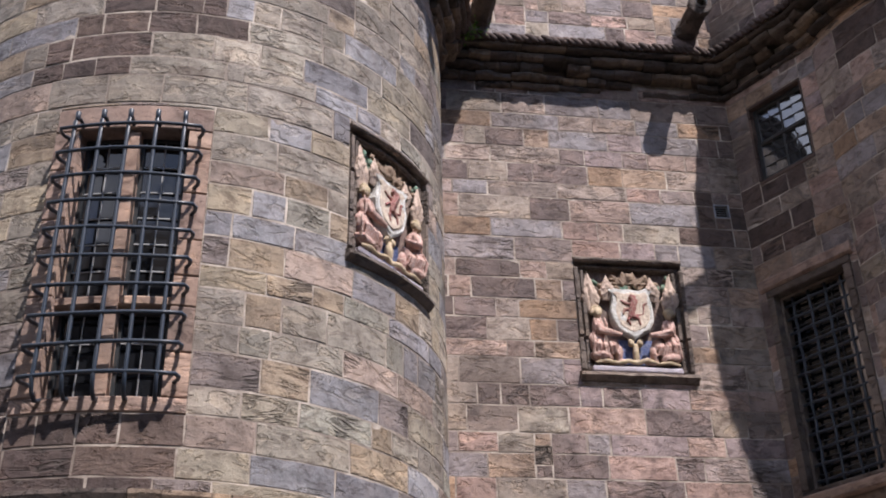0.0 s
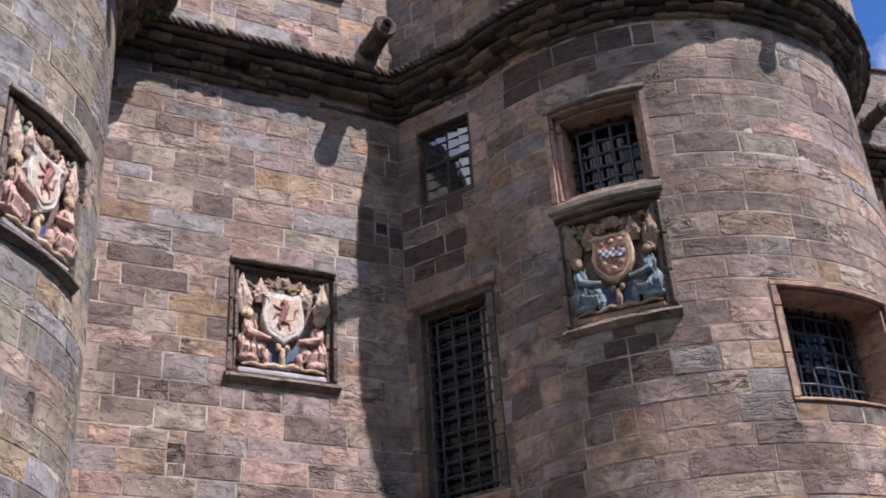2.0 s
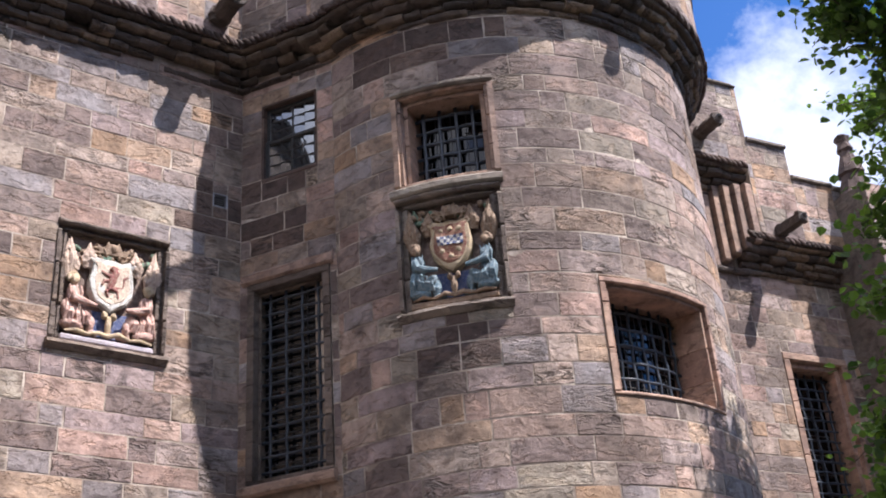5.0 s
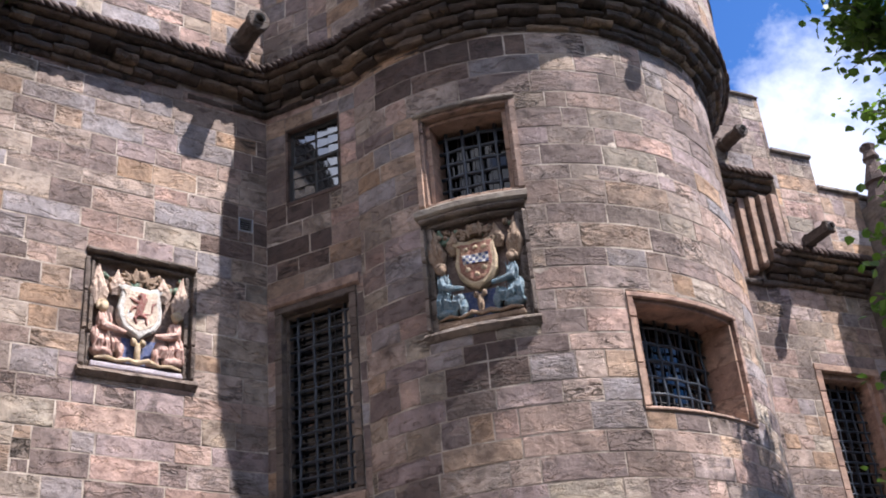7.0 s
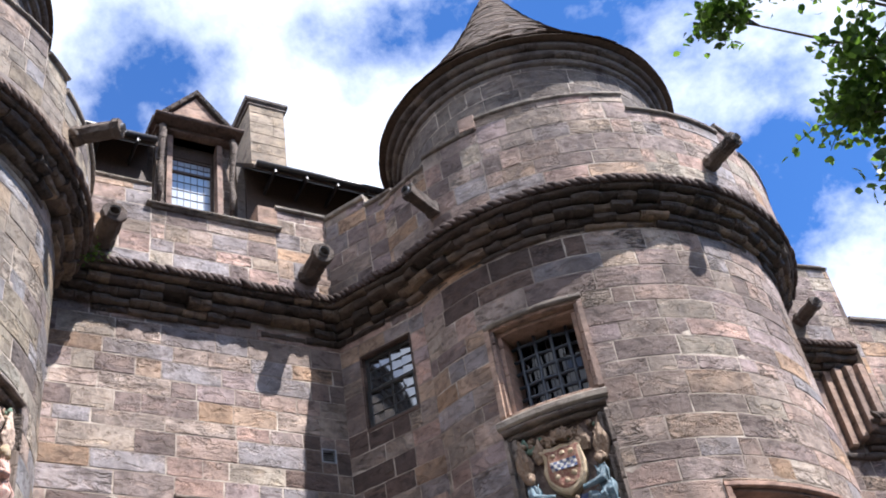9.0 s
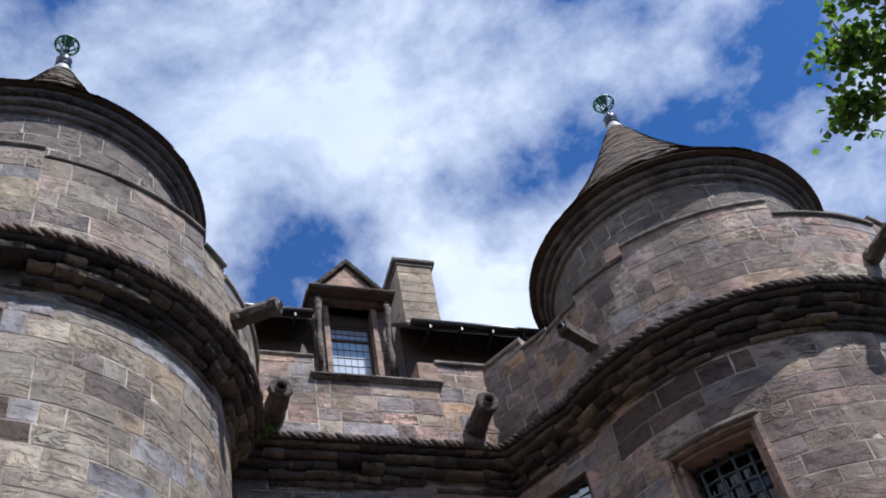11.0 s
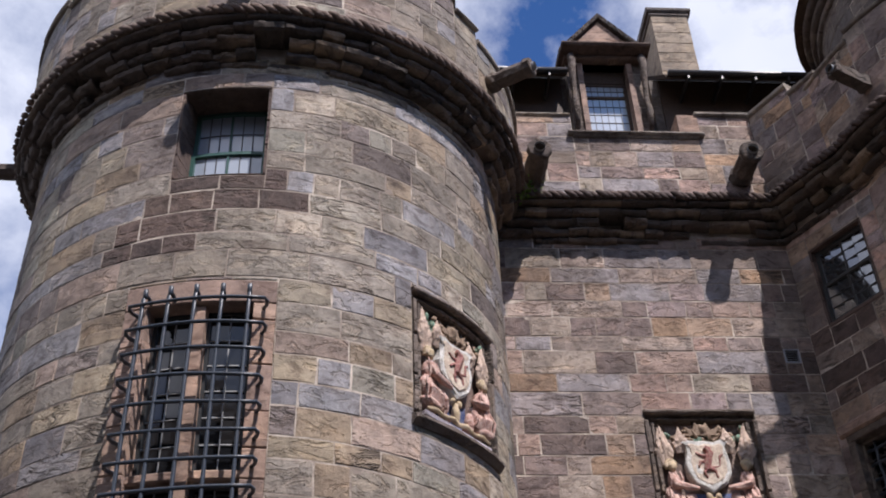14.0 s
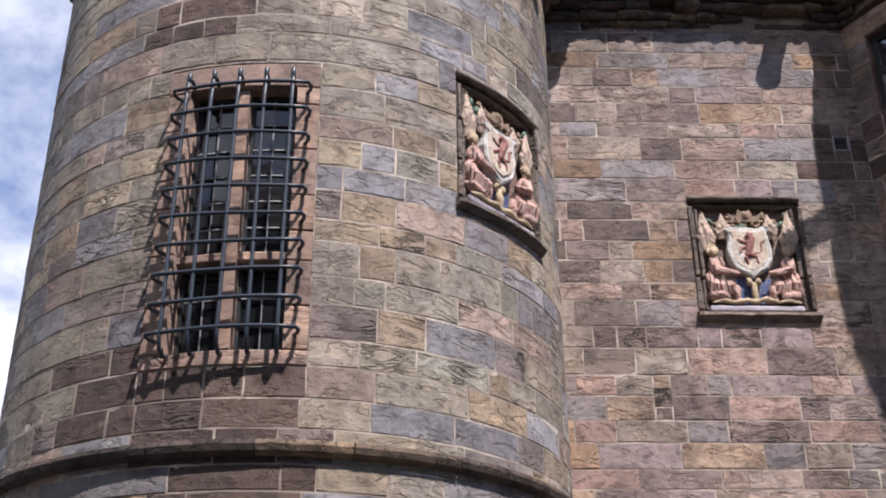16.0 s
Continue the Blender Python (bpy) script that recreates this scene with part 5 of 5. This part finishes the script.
one_box("window_head", F_DORM, 3.53, 4.27, 15.28, 15.56, -0.40, -0.16, M_WOOD, dormer, "dark timber window head")
bm = bmesh.new()
rows = [[bm.verts.new(F_DORM.at(u, z, d)) for u, z in ((3.24, 15.72), (4.56, 15.72), (3.90, 16.52))] for d in (0.10, -2.2)]
for j in range(3):
    bm.faces.new((rows[0][j], rows[0][(j + 1) % 3], rows[1][(j + 1) % 3], rows[1][j]))
bm.faces.new(rows[0])
bm.faces.new(rows[1][::-1])
part("pediment", bm, M_TRIM, dormer)
for s in (-1, 1):
    bm = bmesh.new()
    n = 5
    for i in range(n):
        k0, k1 = i / n + 0.01, (i + 1) / n - 0.005
        quad = []
        for k in (k0, k1):
            u, z = 3.90 + s * 0.76 * (1 - k), 15.68 + 0.9 * k
            quad.append([bm.verts.new(F_DORM.at(u, z + dz, d)) for dz, d in ((-0.02, 0.17), (0.07, 0.19), (0.09, -0.4), (-0.04, -0.4))])
        for j in range(4):
            bm.faces.new((quad[0][j], quad[0][(j + 1) % 4], quad[1][(j + 1) % 4], quad[1][j]))
        bm.faces.new(quad[0])
        bm.faces.new(quad[1][::-1])
    part("raking_cope", bm, M_CORBEL, dormer, "dark raking stone cope")
light = frame_of(dormer, F_DORM, 3.52, 4.28, 14.0, 15.28, -0.25, -0.17, 0.05, M_WOOD)
one_box("rail", F_DORM, 3.57, 4.23, 14.94, 15.0, -0.25, -0.17, M_WOOD, light)
panes(light, F_DORM, 3.57, 4.23, 14.05, 14.94, -0.20, 6, 5, 0.010, M_PALEPANE, M_LEADCAME, random.Random(3))
panes(light, F_DORM, 3.57, 4.23, 15.0, 15.23, -0.20, 6, 2, 0.010, M_PALEPANE, M_LEADCAME, random.Random(5))

for a, b in ((0.9, 3.16), (4.80, 8.4)):
    bm = bmesh.new()
    tube(bm, [F_ATTIC.at(a, 14.90, 0.60), F_ATTIC.at((a + b) / 2, 14.90, 0.60), F_ATTIC.at(b, 14.90, 0.60)], 0.055, 8)
    tagged(part("gutter", bm, M_GUTTER, None, smooth=True), "black metal gutter under the slate eaves", "gutter", "gutters")
    bm = bmesh.new()
    box_on(bm, F_ATTIC, a, b, 13.4, 15.3, -0.1, 0.04)
    part("eaves_board", bm, M_WOOD, house, "dark timber under the eaves")
    u = a + 0.3
    while u < b:
        one_box("gutter_bracket", F_ATTIC, u, u + 0.03, 14.76, 14.86, 0.03, 0.62, M_GUTTER, house)
        u += 0.55
# merlon cheek beside the dormer
one_box("cheek_stone", F_PAR_G, 4.5, 4.80, 12.84, 13.26, -0.33, 0.02, M_TRIM, gate_wall, "", 0.02)
one_box("ledge", F_PAR_G, 2.86, 4.84, 12.80, 12.86, -0.36, 0.09, M_COPE, gate_wall, "moulded stone ledge", 0.02)

F_CHIM = Face(tuple(F_ATTIC.at(0, 0, -1.5).xy), 9.4)
chimney = anchor("chimney_stack", F_CHIM.at(5.85, 16.5), label="square sandstone chimney stack with moulded cap", category="chimney")
M_CHIM = stone("chimney_sandstone", [(0.31, 0.255, 0.185), (0.34, 0.28, 0.20), (0.29, 0.24, 0.18)], dark=0.3, relief=0.5)
z, rng = 15.5, random.Random(2)
while z < 18.7:
    t = min(18.75, z + rng.uniform(0.24, 0.3))
    cut = rng.uniform(5.7, 6.05)
    for a, b in ((5.50, cut), (cut, 6.22)):
        one_box("ashlar_block", F_CHIM, a + 0.001, b - 0.001, z + 0.001, t - 0.001, -0.95, rng.uniform(0.0, 0.008), M_CHIM, chimney, "", 0.008)
    z = t
one_box("cap", F_CHIM, 5.47, 6.25, 18.72, 18.80, -0.98, 0.03, M_DRUM, chimney, "", 0.02)
one_box("cap", F_CHIM, 5.42, 6.30, 18.80, 18.94, -1.02, 0.07, M_DRUM, chimney, "dark moulded chimney cap", 0.04)
one_box("chimney_slab", F_CHIM, 5.65, 6.1, 18.94, 19.03, -0.7, -0.2, M_DRUM, chimney)

# ---------------------------------------------------------------- finials
for centre in (LEFT, RIGHT):
    fin = anchor("finial", (*centre, 19.88), label="green copper openwork globe on a lead stem", category="finial", group="tower finials")
    bm = bmesh.new()
    tube(bm, [(0, 0, -0.05), (0, 0, 0.14), (0, 0, 0.3)], [0.21, 0.17, 0.10], 14)
    part("lead_cap", bm, M_LEAD, fin, "pale grey lead cap", smooth=True, local=True)
    bm = bmesh.new()
    tube(bm, [(0, 0, z) for z in (0.28, 0.33, 0.37, 0.42, 0.5, 0.56, 0.6, 0.66, 0.9)], [0.07, 0.15, 0.08, 0.11, 0.15, 0.10, 0.05, 0.035, 0.03], 12)
    part("stem", bm, M_IRON, fin, "dark turned metal stem", smooth=True, local=True)
    for k in range(4):
        t = math.pi * k / 4
        bm = bmesh.new()
        tube(bm, [(0.205 * math.cos(a) * math.cos(t), 0.205 * math.cos(a) * math.sin(t), 1.06 + 0.205 * math.sin(a)) for a in [2 * math.pi * i / 24 for i in range(25)]], 0.017, 6)
        part("globe_band", bm, M_COPPER, fin, smooth=True, local=True)
    bm = bmesh.new()
    tube(bm, [(0.212 * math.cos(a), 0.212 * math.sin(a), 1.06) for a in [2 * math.pi * i / 24 for i in range(25)]], 0.024, 6)
    part("globe_band", bm, M_COPPER, fin, smooth=True, local=True)
    bm = bmesh.new()
    blob(bm, 0, 0, 1.29, 0.05, 0.05, 0.05)
    blob(bm, 0, 0, 1.20, 0.13, 0.13, 0.05)
    part("globe_knob", bm, M_COPPER, fin, smooth=True, local=True)

# ---------------------------------------------------------------- lower range: turned-down cornice, buttress
for i in range(5):
    bm = bmesh.new()
    x = 11.72 + 0.17 * i
    box_on(bm, F_RANGE, x, x + 0.125, 9.66 + 0.1 * i, 11.2, -0.1, 0.06 + 0.085 * i, 0.03)
    part("upright_moulding", bm, M_TRIM, range_wall, "cornice mouldings turned down as upright rolls")
RUN_C = Run([(11.6, 13.0), (12.4, 13.0)])
bm = bmesh.new()
stones_along(bm, RUN_C, 0, 0.8, 9.58, 9.68, -0.1, 0.10, 0.2, 0.4, random.Random(1))
part("corbel_course", bm, M_CORBEL, range_wall)
buttress = anchor("buttress", (14.7, 12.4, 0), label="stepped stone buttress with weathered pinnacle", category="buttress")
F_BUT = Face((0.0, 11.9), 0.0)
v, f = shell(F_BUT, 14.42, 15.1, 0.0, 11.2, [], 1.1)
part("buttress_core", mesh_of("buttress_core", v, f, M_DRUM), None, buttress)
masonry(buttress, F_BUT, lay(F_BUT, 14.42, 15.1, 4.0, 11.2, [], 77), (14, 16, 4, 12), M_PINK, M_PINK_I, (), 4)
bm = bmesh.new()
tube(bm, [(14.72, 12.35, z) for z in (11.2, 11.25, 11.6, 11.65, 12.1, 12.15, 12.3, 12.42, 12.5)], [0.34, 0.30, 0.20, 0.25, 0.11, 0.16, 0.11, 0.15, 0.03], 8)
worn(bm, 0.03, 3)
part("pinnacle", bm, M_DARK, buttress, "weathered dark stone pinnacle")

# ---------------------------------------------------------------- ferns rooted in the cornice
bm = bmesh.new()
rng = random.Random(12)
root = F_PAR_G.at(2.02, 11.62, 0.12)
for i in range(170):
    p = root + Vector((rng.gauss(0, 0.13), rng.gauss(0, 0.05) - 0.05, rng.gauss(0, 0.08)))
    m = Matrix.Translation(p) @ Euler((rng.uniform(0, 6), rng.uniform(0, 6), rng.uniform(0, 6))).to_matrix().to_4x4()
    vs = [bm.verts.new(m @ Vector(q)) for q in ((0, 0, 0), (0.02, 0.006, 0.03), (0, 0, 0.07), (-0.02, 0.006, 0.03))]
    bm.faces.new(vs)
tagged(part("fern", bm, M_LEAF, None), "small green fern rooted in the cornice", "plant", kind="stuff")

# ---------------------------------------------------------------- tree beside the street
tree = anchor("tree", (11.0, 4.2, 0), label="broad-leaved tree in fresh green leaf beside the street", category="tree")


def toward(az, el, r):
    a, e = radians(az), radians(el)
    return Vector((r * math.sin(a) * math.cos(e), r * math.cos(a) * math.cos(e), 1.6 + r * math.sin(e)))


bm = bmesh.new()
tube(bm, [(11.0, 4.2, -0.1), (10.95, 4.2, 0.4), (10.9, 4.25, 3), (10.8, 4.3, 6), (10.7, 4.4, 9)], [0.5, 0.36, 0.3, 0.24, 0.14], 12)
part("trunk", bm, M_BARK, tree, smooth=True)
CLUMPS = [(45.6, 46.0, 9.6, 0.30), (47.6, 48.6, 9.6, 0.40), (49.6, 46.6, 9.6, 0.34), (51.5, 50, 9.6, 0.5), (49.4, 39.4, 9.2, 0.33), (51.5, 41.2, 9.2, 0.4), (53.5, 39, 9.2, 0.5),
          (50.6, 34.6, 9, 0.33), (52.6, 33.5, 9, 0.4), (54, 30, 9, 0.5), (53.2, 27, 8.8, 0.42), (51.6, 25.0, 8.8, 0.34), (53.6, 22.0, 8.8, 0.5), (50.4, 21.2, 8.8, 0.30),
          (51.5, 18.0, 8.6, 0.45), (49.0, 15.6, 8.6, 0.32), (48.2, 12.4, 8.6, 0.32), (51.0, 12.5, 8.6, 0.5), (56, 45, 9.5, 0.7), (57, 35, 9.5, 0.8), (57, 25, 9.5, 0.8), (56, 16, 9.5, 0.8),
          (62, 40, 10, 0.9), (63, 28, 10, 0.9), (62, 18, 10, 0.9), (68, 35, 11, 1.0), (70, 22, 11, 1.0), (66, 46, 11, 1.0)]
rng = random.Random(33)
verts, faces = [], []


def leaf(p, size):
    m = Matrix.Translation(p) @ Euler((rng.gauss(0.5, 0.6), rng.gauss(0, 0.6), rng.uniform(0, 6.28))).to_matrix().to_4x4()
    base = len(verts)
    for q in ((0, -0.1, 0), (0.42, 0.22, 0.1), (0.38, 0.62, 0.08), (0, 1.0, -0.06), (-0.38, 0.62, 0.08), (-0.42, 0.22, 0.1)):
        verts.append(m @ (Vector(q) * size))
    faces.extend([(base, base + 1, base + 2, base + 3), (base, base + 3, base + 4, base + 5)])


SHADING = [(10.8, 7.6, 10.2, 0.6), (11.3, 7.9, 9.6, 0.7), (10.2, 7.9, 9.1, 0.5), (11.8, 7.2, 10.6, 0.8), (10.9, 8.2, 8.8, 0.6), (11.7, 8.2, 9.6, 0.8), (12.3, 7.8, 10.4, 0.8)]
for az, el, r, spread in CLUMPS + SHADING:
    shade, HIGH = (az, el, r, spread) in SHADING, (az, el, r)
    spread *= 0.55
    az += 1.2 if 30 < el < 43 else 0.3
    if el > 42:
        spread *= 0.7
    c = Vector(HIGH) if shade else toward(az, el, r)
    start = Vector((10.85, 4.3, max(2.5, min(8.6, c.z - 1.6))))
    mid = start.lerp(c, 0.55) + Vector((rng.uniform(-0.3, 0.3), rng.uniform(-0.3, 0.3), rng.uniform(0.1, 0.5)))
    bm = bmesh.new()
    tube(bm, [start, start.lerp(mid, 0.5) + Vector((0, 0, 0.15)), mid, mid.lerp(c, 0.6), c], [0.075, 0.045, 0.028, 0.014, 0.006], 6)
    for k in range(int(22 * spread / 0.21)):
        tip = c + Vector((rng.gauss(0, 1), rng.gauss(0, 1), rng.gauss(0, 0.8))) * spread
        tube(bm, [mid.lerp(c, rng.uniform(0.88, 1.0)), c.lerp(tip, 0.6) + Vector((0, 0, 0.04)), tip], [0.010, 0.006, 0.003], 4)
        for q in range(rng.randrange(18, 29)):
            leaf(c.lerp(tip, rng.uniform(0.3, 1.1)) + Vector((rng.gauss(0, 0.07), rng.gauss(0, 0.07), rng.gauss(0, 0.06))), rng.uniform(0.05, 0.085))
    part("limb", bm, M_BARK, tree, smooth=True)
tagged(part("crown", mesh_of("crown", verts, faces, M_LEAF), None, tree, "loose crown of small green leaves"), kind="stuff")
